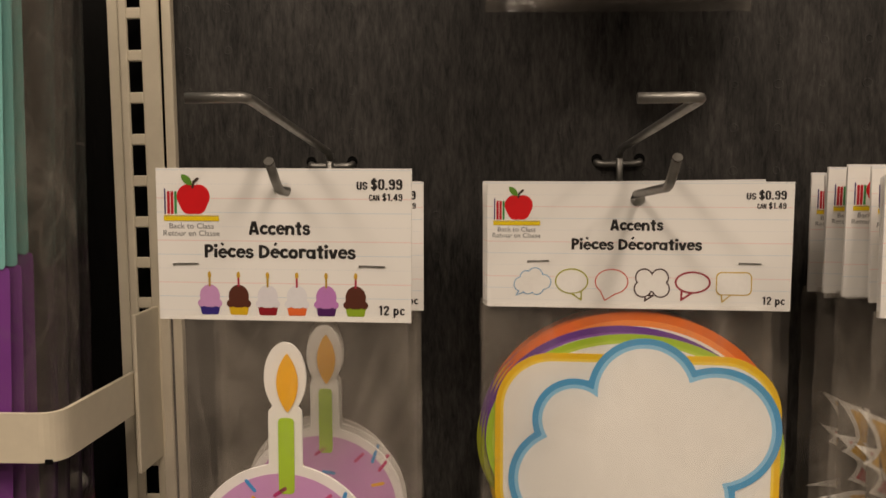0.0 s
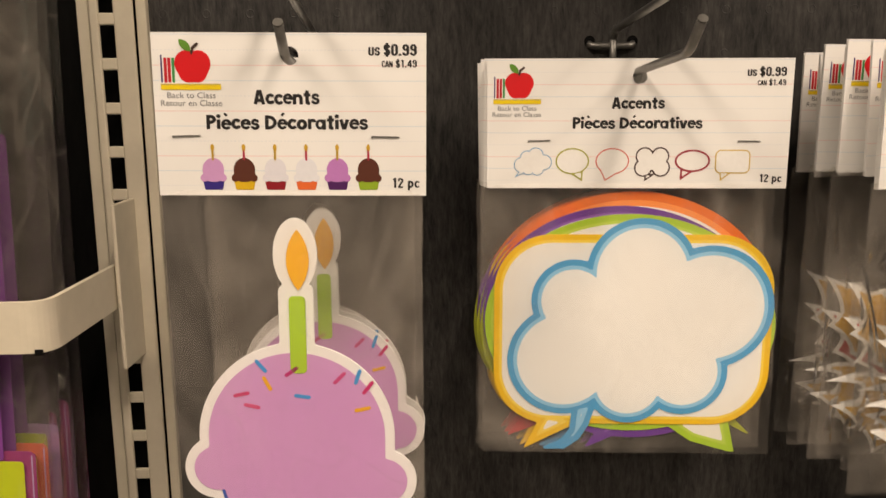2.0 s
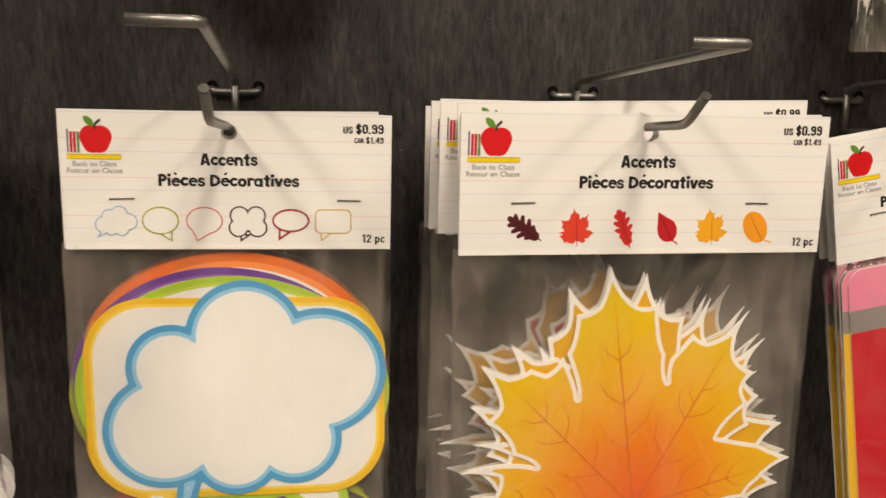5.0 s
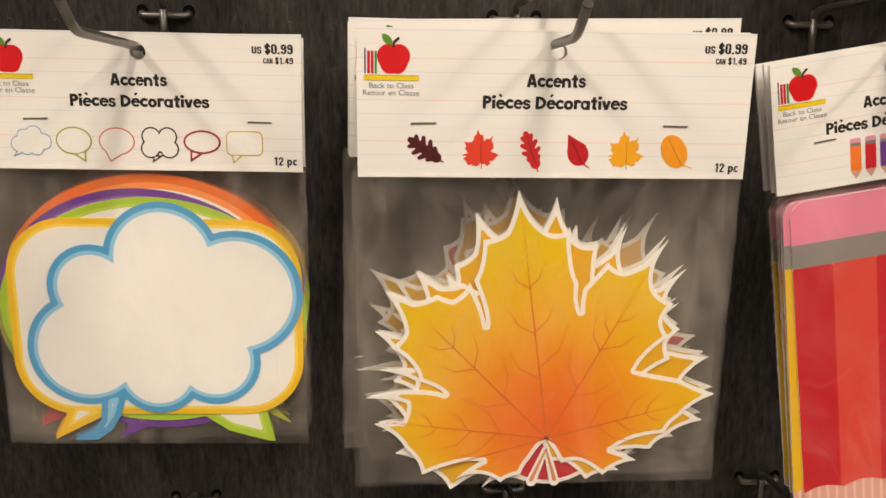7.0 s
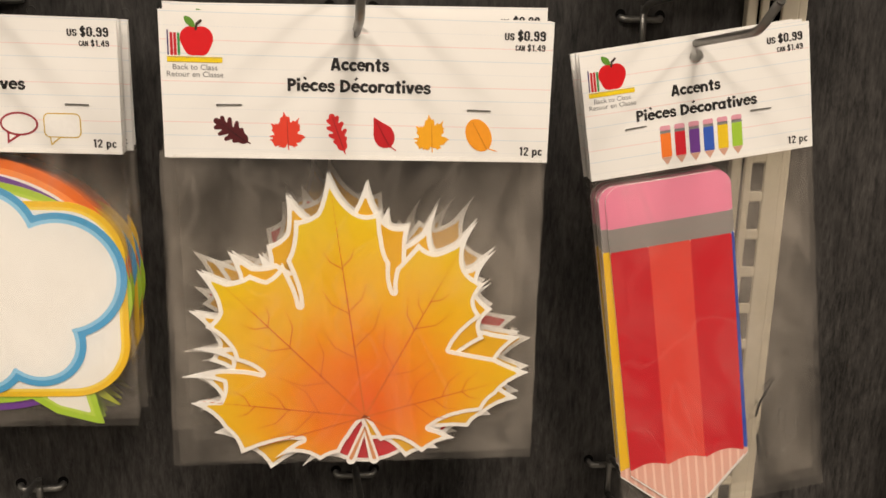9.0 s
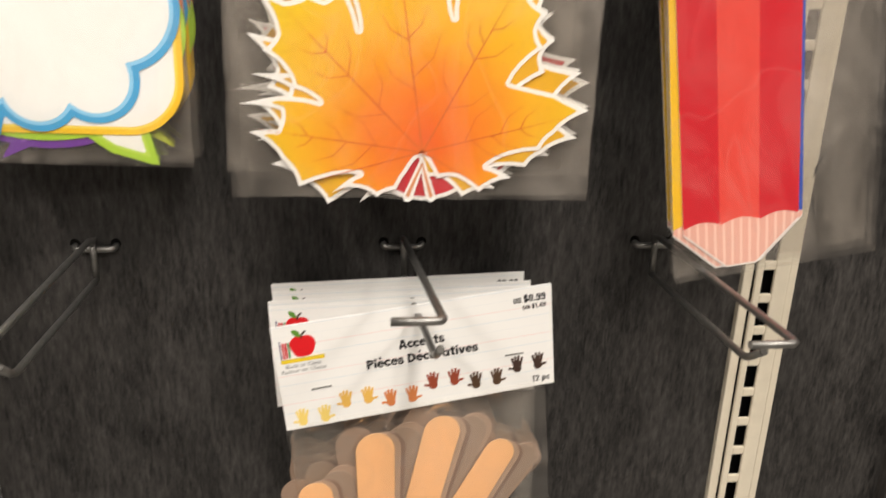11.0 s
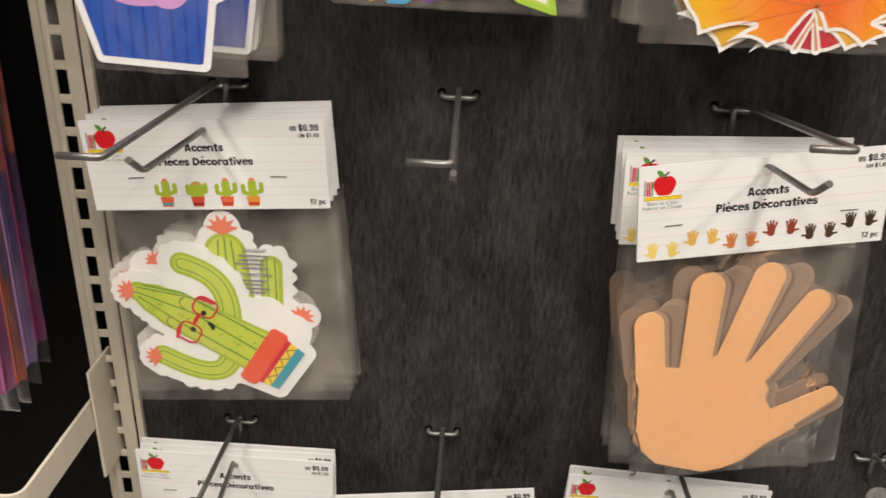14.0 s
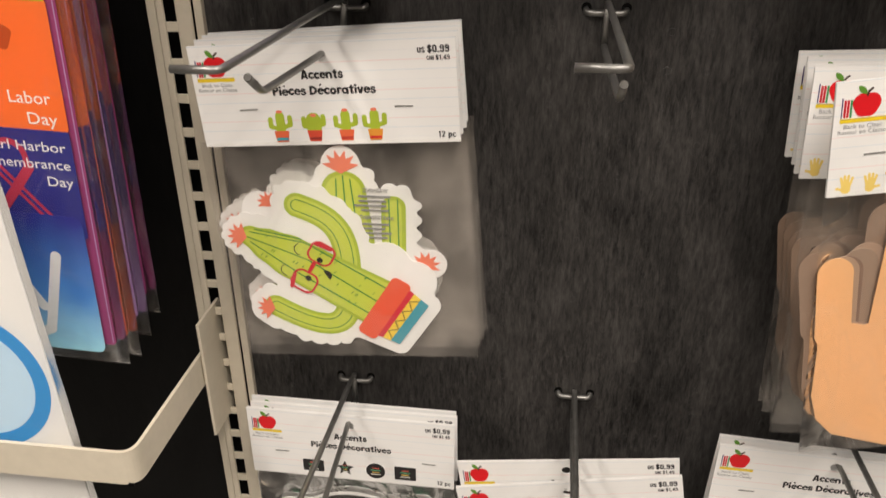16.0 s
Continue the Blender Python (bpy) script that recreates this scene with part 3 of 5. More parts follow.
def glyph(char, face, half):
    """The outlines of one letter, in hundredths of the cap height, and its width."""
    key = (char, half)
    if key not in GLYPHS:
        width, strokes = face[char]
        fs = []
        for item in strokes.split():
            n = [float(q) for q in item[1:].split(",")]
            slim = half * (0.72 if item[0] == "l" else 0.84 if item[0] == "a" else 1.0)
            if item[0] in "Ll":
                dx, dz = n[2] - n[0], n[3] - n[1]
                fs.append(box(50 * (n[0] + n[2]), 50 * (n[1] + n[3]), 50 * math.hypot(dx, dz), 100 * slim, 2.5, math.degrees(math.atan2(dz, dx))))
            elif item[0] == "D":
                fs.append(circle(100 * n[0], 100 * n[1], 125 * half))
            else:
                cx, cz, rx, rz, a0, a1 = n
                k = 10
                arc = [(100 * (cx + rx * math.cos(radians(a0 + (a1 - a0) * i / k))), 100 * (cz + rz * math.sin(radians(a0 + (a1 - a0) * i / k)))) for i in range(k + 1)]
                fs += [capsule(*p, *q, 100 * slim) for p, q in zip(arc, arc[1:])]
        GLYPHS[key] = (contours(union(*fs), (-18, 100 * width + 18, -45, 125), 3.0) if fs else [], width)
    return GLYPHS[key]


def lettering(text, x, z, width, cap, y, material, parent, face=MARKER, half=0.108, align="C", wobble=0.0):
    """One line of printed letters; x, z in millimetres is the middle of the line, or its right end."""
    drawn = [glyph(c, face, half) for c in text]
    total = sum(w for _, w in drawn)
    kx, kz = width / total, cap
    left = {"C": x - width / 2, "R": x - width}[align]
    f, pen_x = Flat(), 0.0
    for i, (loops, w) in enumerate(drawn):
        up = wobble * math.sin(i * 2.4)
        if loops:
            f.loops([[(left + (pen_x + px * 0.01) * kx, z - cap / 2 + pz * 0.01 * kz + up) for px, pz in l] for l in loops], y, 0.05, material)
        pen_x += w
    return f.mesh("lettering", parent)


# ---- header cards ----
def apple_logo(card, x, z, y):
    b = (x - 16, x + 16, z - 14, z + 14)
    body = union(ellipse(x - 2.4, z + 1.2, 4.9, 5.2, -10), ellipse(x + 2.6, z + 1.2, 4.9, 5.2, 10), ellipse(x - 1.7, z - 2.6, 4.0, 4.0), ellipse(x + 1.9, z - 2.6, 4.0, 4.0), soft=1.2)
    Flat().shape(body, b, y, 0.1, ink(hexa("cf0f18")), 0.4).mesh("apple", card)
    f = Flat().shape(both(circle(x - 4.6, z + 6.6, 4.2), circle(x - 0.9, z + 10.2, 4.2)), b, y - 0.12, 0.1, ink(hexa("5a8a2c")), 0.3)
    f.shape(union(capsule(x - 0.1, z + 5.2, x + 0.4, z + 7.4, 0.5), capsule(x + 0.4, z + 7.4, x + 2.2, z + 8.9, 0.6)), b, y - 0.16, 0.1, ink(hexa("3a2a20")), 0.3)
    f.mesh("apple_leaf", card)
    for px, half, h, col in ((-12.7, 0.32, 11.2, "3c3068"), (-11.1, 0.62, 10.0, "c01c28"), (-9.5, 0.62, 10.0, "c01c28"), (-7.9, 0.55, 10.0, "3a8a4a")):
        Flat().shape(box(x + px, z - 6.6 + h / 2, half, h / 2), b, y, 0.1, ink(hexa(col)), 0.25).mesh("book", card)
    ruler = Flat().shape(box(x - 0.9, z - 8.3, 12.4, 1.25), b, y - 0.1, 0.1, ink(hexa("e6c814")), 0.4).mesh("ruler", card)
    f = Flat()
    for k in range(30):
        f.loops([[(x - 12.9 + 0.82 * k, z - 7.05), (x - 12.9 + 0.82 * k, z - 7.7), (x - 12.6 + 0.82 * k, z - 7.7), (x - 12.6 + 0.82 * k, z - 7.05)]], y - 0.16, 0.05, GREY)
    tagged(f.mesh("ruler_mark", ruler), kind="stuff")


def header(parent, w, top, icons, words=(-23.0, -33.0), slide=0.0, staples=(27.0, 21.0)):
    """Folded card header, hung by its hole; the hook touches the hole's upper rim. Returns the front card."""
    f = Flat()
    ring = [(3.8 * math.cos(a), -1.3 + 3.8 * math.sin(a)) for a in (2 * math.pi * k / 22 for k in range(22))]
    outer = [(-w / 2, top), (-w / 2 + 0.3, top - 67), (w / 2 - 0.2, top - 67), (w / 2, top)]
    f.loops([outer, ring], 0, 0.5, PAPER)
    card = tagged(f.mesh("header_card", parent), "white ruled card with printed words and pictures")
    Flat().loops([outer, ring], 1.4, 0.5, WHITE).mesh("back_flap", parent)
    y = -0.12
    L, R = -w / 2, w / 2
    apple_logo(card, L + 16.6, top - 13.6, y)
    writing("Back to Class", L + 15.7, top - 25.3, 20, 2.5, y, GREY, card, 0.004)
    writing("Retour en Classe", L + 15.6, top - 28.5, 25.4, 2.5, y, GREY, card, 0.004)
    lettering("Accents", slide, top + words[0], 27.6, 6.0, y, BLACK, card, wobble=0.12)
    lettering("Pi\u00e8ces D\u00e9coratives", slide, top + words[1], 67.6, 6.0, y, BLACK, card, wobble=0.15)
    lettering("$0.99", R - 3.8, top - 6.8, 14, 4.6, y, BLACK, card, NARROW, 0.078, "R")
    lettering("US", R - 19, top - 7.4, 5.0, 3.4, y, BLACK, card, NARROW, 0.078, "R")
    lettering("$1.49", R - 3.8, top - 12.3, 9.0, 3.1, y, BLACK, card, NARROW, 0.07, "R")
    lettering("CAN", R - 13.8, top - 12.5, 4.7, 2.6, y, BLACK, card, NARROW, 0.07, "R")
    lettering("12 pc", R - 2.8, top - 61.6, 11.8, 4.2, y, BLACK, card, NARROW, 0.07, "R")
    for sc, sx, sz in ((L + staples[0], -1, -42.2), (R - staples[1], 1, -42.2)):
        st = Flat().shape(union(capsule(sc - 5.6, top + sz, sc + 5.6, top + sz - 0.25 * sx, 0.3), capsule(sc - 5.6, top + sz, sc - 5.5, top + sz - 0.5, 0.3)), (sc - 9, sc + 9, top - 50, top - 36), -0.5, 0.4, STEEL, 0.4)
        tagged(st.mesh("staple", card), "bent steel staple")
    icons(card, top - 55, y)
    return card


def bag(parent, x0, x1, z0, z1, depth=6.0, seed=0, edge=12.0, calm=0.7):
    """Flat clear bag: front and back film sealed along the edges, gently crumpled."""
    nx, nz = 26, 26
    vs, fs = [], []
    for side in (-1, 1):
        for j in range(nz + 1):
            for i in range(nx + 1):
                u, v = i / nx, j / nz
                rim = min(1.0, edge * min(u, 1 - u)) * min(1.0, edge * v) * min(1.0, 14 * (1 - v))
                x, z = x0 + (x1 - x0) * u, z0 + (z1 - z0) * v
                n = noise.noise(Vector((x * 0.045 + seed, z * 0.03, side * 3.3 + seed)))
                n2 = noise.noise(Vector((x * 0.12 + seed, z * 0.10, side * 7.7)))
                e = noise.noise(Vector((z * 0.05, seed, 5.0 + u)))
                y = side * (depth / 2) * (0.25 + 0.75 * rim) + calm * (0.9 * n + 0.35 * n2) * rim + depth / 2
                y += (1 - v) * 1.2 * calm * noise.noise(Vector((x * 0.03, seed * 2.0, 0.3)))
                xx = x + (0.8 * e if i in (0, nx) else 0)
                zz = z + (0.7 * noise.noise(Vector((x * 0.06, seed, 9.0))) if j == 0 else 0)
                vs.append((xx * 0.001, (y - 2.1) * 0.001, zz * 0.001))
    half = (nx + 1) * (nz + 1)
    for s in (0, half):
        for j in range(nz):
            for i in range(nx):
                a = s + j * (nx + 1) + i
                q = (a, a + 1, a + nx + 2, a + nx + 1)
                fs.append(q if s == 0 else q[::-1])
    me = bpy.data.meshes.new("bag")
    me.from_pydata(vs, [], fs)
    me.materials.append(FILM if calm > 0.3 else SMOOTH_FILM)
    me.polygons.foreach_set("use_smooth", [True] * len(fs))
    ob = tagged(new("bag", me), "clear crumpled plastic bag")
    ob.parent = parent
    ob.visible_shadow = False
    return ob


# ---- cupcake packet ----
LILAC, WRAP = hexa("c795c4"), hexa("2350a8")
CHOC, YOLK, LIME, TEAL = hexa("552a1c"), hexa("e8b81c"), hexa("a3c534"), hexa("3c9aa8")


def mini_cupcakes(card, z, y):
    z -= 1.2
    cols = ((LILAC, "33257a"), (CHOC, "d0a81c"), (hexa("d8d6dc"), "8a1420"), (hexa("dcdce0"), "e06830"), (hexa("b878b8"), "4a1a58"), (CHOC, "8aa628"))
    for k, (top, cup) in enumerate(cols):
        x = -33.2 + 13.05 * k
        b = (x - 8, x + 8, z - 14, z + 14)
        f = Flat()
        f.shape(polygon([(x - 4.8, z - 3.2), (x + 4.8, z - 3.2), (x + 3.7, z - 8.4), (x - 3.7, z - 8.4)]), b, y, 0.1, ink(hexa(cup)), 0.5)
        f.shape(union(ellipse(x, z, 4.5, 5), *[circle(x + d, z - 3.4, 1.6) for d in (-3.9, -1.3, 1.3, 3.9)], soft=0.6), b, y - 0.1, 0.1, ink(top), 0.5)
        f.shape(capsule(x, z + 4.4, x, z + 8.0, 0.42), b, y - 0.2, 0.1, ink(hexa("b8962c" if k % 2 == 0 else "b03048")), 0.25)
        f.shape(ellipse(x, z + 9.3, 0.75, 1.5), b, y - 0.2, 0.1, ink(hexa("c8a030")), 0.25)
        f.mesh("printed_cupcake", card)


def cupcake_cutout(parent, y):
    b = (-62, 62, -250, -60)
    dome = union(ellipse(-1.5, -168, 39.4, 39.4), box(-1.5, -178, 39.4, 14, 8))
    lobes = union(*[circle(x, z, r) for x, z, r in ((-37.5, -182.5, 10.5), (-22, -192, 12.5), (-5, -193, 12), (14, -195, 13), (31, -189, 12.5), (37, -189, 10.7))])
    icing = union(dome, lobes)
    wrap = polygon([(-37.5, -188), (38, -190), (30.8, -237), (-25, -235)])
    candle = box(0.2, -120.4, 3.6, 17.5, 2)
    base = union(grow(icing, 4.2), grow(wrap, 4.0), ellipse(-0.2, -84.8, 9.5, 16.0), box(-0.4, -113, 7.6, 15, 3), soft=1.2)
    whole = Flat().shape(base, b, y, 1.6, WHITE, 1.0).mesh("cupcake_cutout", parent)
    tagged(whole, "white-edged card cupcake with a candle")
    Flat().shape(wrap, b, y - 0.15, 0.12, WRAPPER, 1.0).mesh("wrapper", whole)
    Flat().shape(icing, b, y - 0.3, 0.12, ink(LILAC), 1.0).mesh("icing", whole)
    Flat().shape(candle, b, y - 0.45, 0.12, ink(LIME), 0.8).mesh("candle", whole)
    flame = both(circle(-15.2, -87, 21.0), circle(17.0, -87, 21.0))
    Flat().shape(flame, b, y - 0.45, 0.12, ink(hexa("eaae1e")), 0.7).mesh("flame", whole)
    spr = ((-18, -133, -50, "3f92cc"), (-15.5, -141, -62, "e0a828"), (-4.5, -135.5, 35, "b02c6c"), (-27, -146, 12, "c02c68"), (-22.5, -151.5, -12, "c84a78"),
           (0, -147, -8, "3f92cc"), (16.5, -138.5, 45, "c0487c"), (24.5, -138, 72, "3f92cc"), (29, -143, 52, "c02c68"), (26.5, -153, 12, "e0a828"))
    for x, z, a, c in spr:
        x, z = x + 1.5, z - 1.6
        dx, dz = 2.9 * math.cos(radians(a)), 2.9 * math.sin(radians(a))
        Flat().shape(capsule(x - dx, z - dz, x + dx, z + dz, 0.85), b, y - 0.45, 0.12, ink(hexa(c)), 0.6).mesh("sprinkle", whole)
    return whole


def striped_ink(name, a, b, pitch):
    m, t, p = nodes_of(name)
    co = t.nodes.new("ShaderNodeTexCoord")
    w = add(t, "ShaderNodeTexWave", Scale=pitch, Distortion=0.6, Detail=1.0)
    t.links.new(co.outputs["Object"], w.inputs["Vector"])
    r = t.nodes.new("ShaderNodeValToRGB")
    r.color_ramp.elements[0].position, r.color_ramp.elements[0].color = 0.0, (*b, 1)
    r.color_ramp.elements[1].position, r.color_ramp.elements[1].color = 0.35, (*a, 1)
    t.links.new(w.outputs["Fac"], r.inputs[0])
    t.links.new(r.outputs[0], p.inputs["Base Color"])
    p.inputs["Roughness"].default_value = 0.42
    return m


WRAPPER = striped_ink("wrapper_print", WRAP, hexa("1c3f92"), 42)
LEAF_FADE = fade("leaf_print", ((0.0, hexa("da6218")), (1.0, hexa("dabc0c")), (0.28, hexa("de7e14")), (0.58, hexa("dea80e"))), (0.003, 0, -0.185), 0.098)


def margin_print():
    """Card edge whose ink differs from packet to packet."""
    m, t, p = nodes_of("margin_print")
    info = t.nodes.new("ShaderNodeObjectInfo")
    ramp = t.nodes.new("ShaderNodeValToRGB")
    ramp.color_ramp.interpolation = "CONSTANT"
    el = ramp.color_ramp.elements
    for i, (pos, code) in enumerate(((0.0, "8a4a9c"), (0.28, "8c3468"), (0.46, "4a7a98"), (0.62, "a07cae"), (0.8, "b8583c"))):
        e = el[i] if i < 2 else el.new(pos)
        e.position, e.color = pos, (*hexa(code), 1)
    t.links.new(info.outputs["Random"], ramp.inputs[0])
    t.links.new(ramp.outputs[0], p.inputs["Base Color"])
    p.inputs["Roughness"].default_value = 0.4
    return m


MARGIN = margin_print()


def packet(kind, label, m, w, top, icons, art, bag_box, seed, words=(-23.0, -33.0), slide=0.0, staples=(27.0, 21.0)):
    ob = thing("cutout_packet", label, "packet", kind, m)
    header(ob, w, top, icons, words, slide, staples)
    art(ob)
    bag(ob, *bag_box, seed=seed)
    return ob


def hang(front, spots):
    """More packets behind the front one on the same hook: shifts in x, depth and z, and a tilt."""
    base = front.matrix_world.copy()
    for dx, y, dz, tilt in spots:
        m = Matrix.Translation((base.translation.x + dx, y, base.translation.z + dz)) @ Euler((0.0, radians(-tilt), 0.0)).to_matrix().to_4x4()
        copy_thing(front, m)


def tilted(x, y, z, deg, yaw=0.0, nod=0.0):
    return pose(x, y, z, nod, -deg, yaw)


bpy.context.view_layer.update()


def cupcake_art(ob, slip=0.0):
    cupcake_cutout(ob, 0.6).location = (slip, 0, slip * 0.4)


cup = packet("cupcake packets", "clear packet of lilac cupcake cut-outs under a white card header", tilted(0.3454, 0.3151, 1.4899, -0.75, -0.5),
             113, 8.0, mini_cupcakes, cupcake_art, (-56, 55, -243, -56), 1, (-26.0, -36.3), -1.6, (12.8, 17.2))
cub = packet("cupcake packets", "clear packet of lilac cupcake cut-outs behind the front one", tilted(0.344, 0.386, 1.4832, -0.4),
             113, 8.0, mini_cupcakes, lambda ob: cupcake_art(ob, 0.0035), (-56, 55, -243, -56), 21, (-26.0, -36.3), -1.6, (12.8, 17.2))
hang(cub, ((-0.002, 0.397, -0.0005, 0.3), (-0.004, 0.408, 0.0, -0.6), (-0.005, 0.419, -0.001, 0.2), (-0.007, 0.432, 0.0, -0.5)))


# ---- speech bubble packet ----
BLUE, SKY = hexa("4a9ccc"), hexa("8cc4e4")


def outline(f, t):
    return less(f, grow(f, -t))


def mini_bubbles(card, z, y):
    z += 1.6
    for k, (col, t) in enumerate((("7aa6c8", 0.5), ("a0a03a", 0.75), ("d07064", 0.65), ("4a3a38", 0.8), ("98303c", 1.0), ("c8a840", 0.6))):
        x = -54.6 + 20.9 * k
        if k == 0:
            f = union(circle(x, z, 4), circle(x - 5.6, z - 1.4, 4.2), circle(x - 3, z + 2.6, 3.6), circle(x + 1.6, z + 3.6, 4.2), circle(x + 6, z, 4.2), circle(x + 2.6, z - 3.4, 3.6), circle(x - 2.2, z - 3.4, 3.4), polygon([(x - 6.5, z - 4), (x - 9.4, z - 8), (x - 3.5, z - 5.5)]))
        elif k == 3:
            f = union(*[circle(x + dx, z + dz, 4.8) for dx, dz in ((-4.0, 3.2), (4.0, 3.2), (-4.6, -2.8), (4.6, -2.8), (0, 0))], polygon([(x - 3.5, z - 6), (x - 4, z - 10), (x + 2, z - 6)]))
        elif k == 5:
            f = union(box(x, z + 0.4, 9.1, 6.2, 3), polygon([(x - 6.5, z - 5), (x - 6, z - 9.8), (x - 0.5, z - 5.2)]))
        elif k == 1:
            f = union(ellipse(x, z + 0.6, 8.8, 6.9), polygon([(x - 1, z - 5.8), (x + 5.4, z - 10), (x + 5.6, z - 4.4)]))
        elif k == 2:
            f = union(ellipse(x, z + 0.6, 8.8, 6.9), polygon([(x - 6.8, z - 3), (x - 3.6, z - 9.8), (x + 3.4, z - 5.4)]))
        else:
            f = union(ellipse(x, z + 0.8, 9.2, 5.9), polygon([(x - 6, z - 3), (x - 6.2, z - 9.4), (x + 0.5, z - 4.8)]))
        b = (x - 13, x + 13, z - 13, z + 13)
        Flat().shape(f, b, y, 0.08, ink(hexa(col)), 0.35).shape(grow(f, -t), b, y - 0.1, 0.08, WHITE, 0.35).mesh("printed_bubble", card)


def bubble_cutout(parent, f, y, edge, pale, name="bubble_cutout", widths=(3.6, 5.6)):
    b = (-84, 84, -208, -54)
    ob = Flat().shape(f, b, y, 0.5, ink(edge), 1.0).mesh(name, parent)
    Flat().shape(grow(f, -widths[0]), b, y - 0.08, 0.07, ink(pale), 1.0).mesh("pale_rim", ob)
    Flat().shape(grow(f, -widths[1]), b, y - 0.16, 0.07, WHITE, 1.0).mesh("white_field", ob)
    return ob


def bubble_art(ob):
    cloud = union(circle(1, -137, 35), circle(5.5, -104.8, 29.8), circle(43, -123.9, 34.2), circle(30, -160.6, 24.2), circle(0, -166.8, 23.2), circle(-35.5, -154.0, 31.0), circle(-31, -120.4, 22.8),
                  polygon([(-30, -180), (-31.5, -194), (-36, -200), (-48, -206), (-34, -205.8), (-26, -200), (-21, -192), (-16, -176)]))
    bubble_cutout(ob, cloud, 0.4, BLUE, SKY, "cloud_cutout", (3.3, 5.4))
    bubble_cutout(ob, union(box(1.4, -137.5, 75.4, 53.5, 31), polygon([(-46, -184), (-57, -206), (-22, -188)])), 1.0, hexa("e8bc20"), hexa("f0d050"), widths=(3, 4.6))
    bubble_cutout(ob, union(ellipse(0, -134, 79, 61, -2), polygon([(20, -190), (36, -201), (61, -208), (54, -178)])), 1.6, LIME, hexa("b8d050"), widths=(3.4, 5))
    bubble_cutout(ob, union(ellipse(-2, -134, 78, 65, -9), polygon([(-12, -190), (-23, -206), (8, -192)])), 2.2, hexa("6a3a92"), hexa("8a5ab0"), widths=(3.6, 5))
    bubble_cutout(ob, ellipse(0, -128, 78, 67), 2.8, hexa("e0702c"), hexa("f09048"), widths=(4.6, 7.8))
    bubble_cutout(ob, ellipse(4, -129, 74, 66, -14), 3.4, hexa("e0702c"), hexa("ea8a44"), widths=(6, 8))
    bubble_cutout(ob, union(ellipse(-3, -131, 79, 63, 12), polygon([(44, -172), (71, -199), (58, -192)])), 4.0, hexa("a8b030"), hexa("c8c850"))
    bubble_cutout(ob, union(ellipse(6, -128, 72, 64, -20), polygon([(-46, -172), (-66, -200), (-36, -188)])), 4.6, hexa("b83038"), hexa("d05858"))


bub = packet("speech bubble packets", "clear packet of coloured speech bubble cut-outs under a white card header", tilted(0.5119, 0.399, 1.4819, -0.5, -2.6),
             157.5, 8.0, mini_bubbles, bubble_art, (-80, 79, -208, -56), 2, (-22.6, -32.8), -0.4, (27.4, 21.0))
hang(bub, ((-0.0012, 0.4055, 0.0, -0.6), (-0.0025, 0.413, 0.0, -0.6), (-0.001, 0.422, -0.001, -0.4), (-0.003, 0.433, 0.0, 0.3)))


# ---- autumn leaf packet ----
def sag(pts, k=0.12):
    """Join the tips with lines that sag inwards, as on a maple leaf."""
    cx, cz = sum(p[0] for p in pts) / len(pts), sum(p[1] for p in pts) / len(pts)
    out = []
    for a, b in zip(pts, pts[1:] + pts[:1]):
        out.append(a)
        L = math.hypot(b[0] - a[0], b[1] - a[1])
        mx, mz = (a[0] + b[0]) / 2, (a[1] + b[1]) / 2
        d = math.hypot(cx - mx, cz - mz)
        s = min(5.0, k * L)
        qx, qz = mx + (cx - mx) / d * s * 2, mz + (cz - mz) / d * s * 2
        for h in (0.25, 0.5, 0.75):
            out.append((a[0] * (1 - h) ** 2 + 2 * qx * h * (1 - h) + b[0] * h * h, a[1] * (1 - h) ** 2 + 2 * qz * h * (1 - h) + b[1] * h * h))
    return out


LOBES_LEFT = [(3, -193), (-5, -203), (-10, -212), (-20, -216), (-33, -211), (-43, -214), (-29, -204), (-60, -211), (-68, -197), (-84, -183), (-70, -182), (-68, -172), (-88, -169), (-69, -165),
              (-49, -167.5), (-62, -160.5), (-66, -151), (-76, -143), (-69, -135), (-79, -114), (-65, -120), (-54, -116), (-46, -119), (-38, -110), (-29.5, -132), (-36, -109), (-32, -89), (-21, -85), (-16, -65)]
LOBES_RIGHT = [(-8.5, -79), (1, -86), (10, -84), (11, -97), (15, -110), (17, -125), (17.8, -113), (29, -100), (37, -105), (47, -101), (58, -89), (52, -102), (53, -114), (63, -121), (58, -130),
               (62, -138), (46, -156), (55, -158), (70, -161), (88, -169), (71, -181), (64, -190), (36.5, -199), (50, -205), (33, -213), (21, -205), (11, -206)]
MAPLE = sag(LOBES_LEFT + LOBES_RIGHT, 0.10)


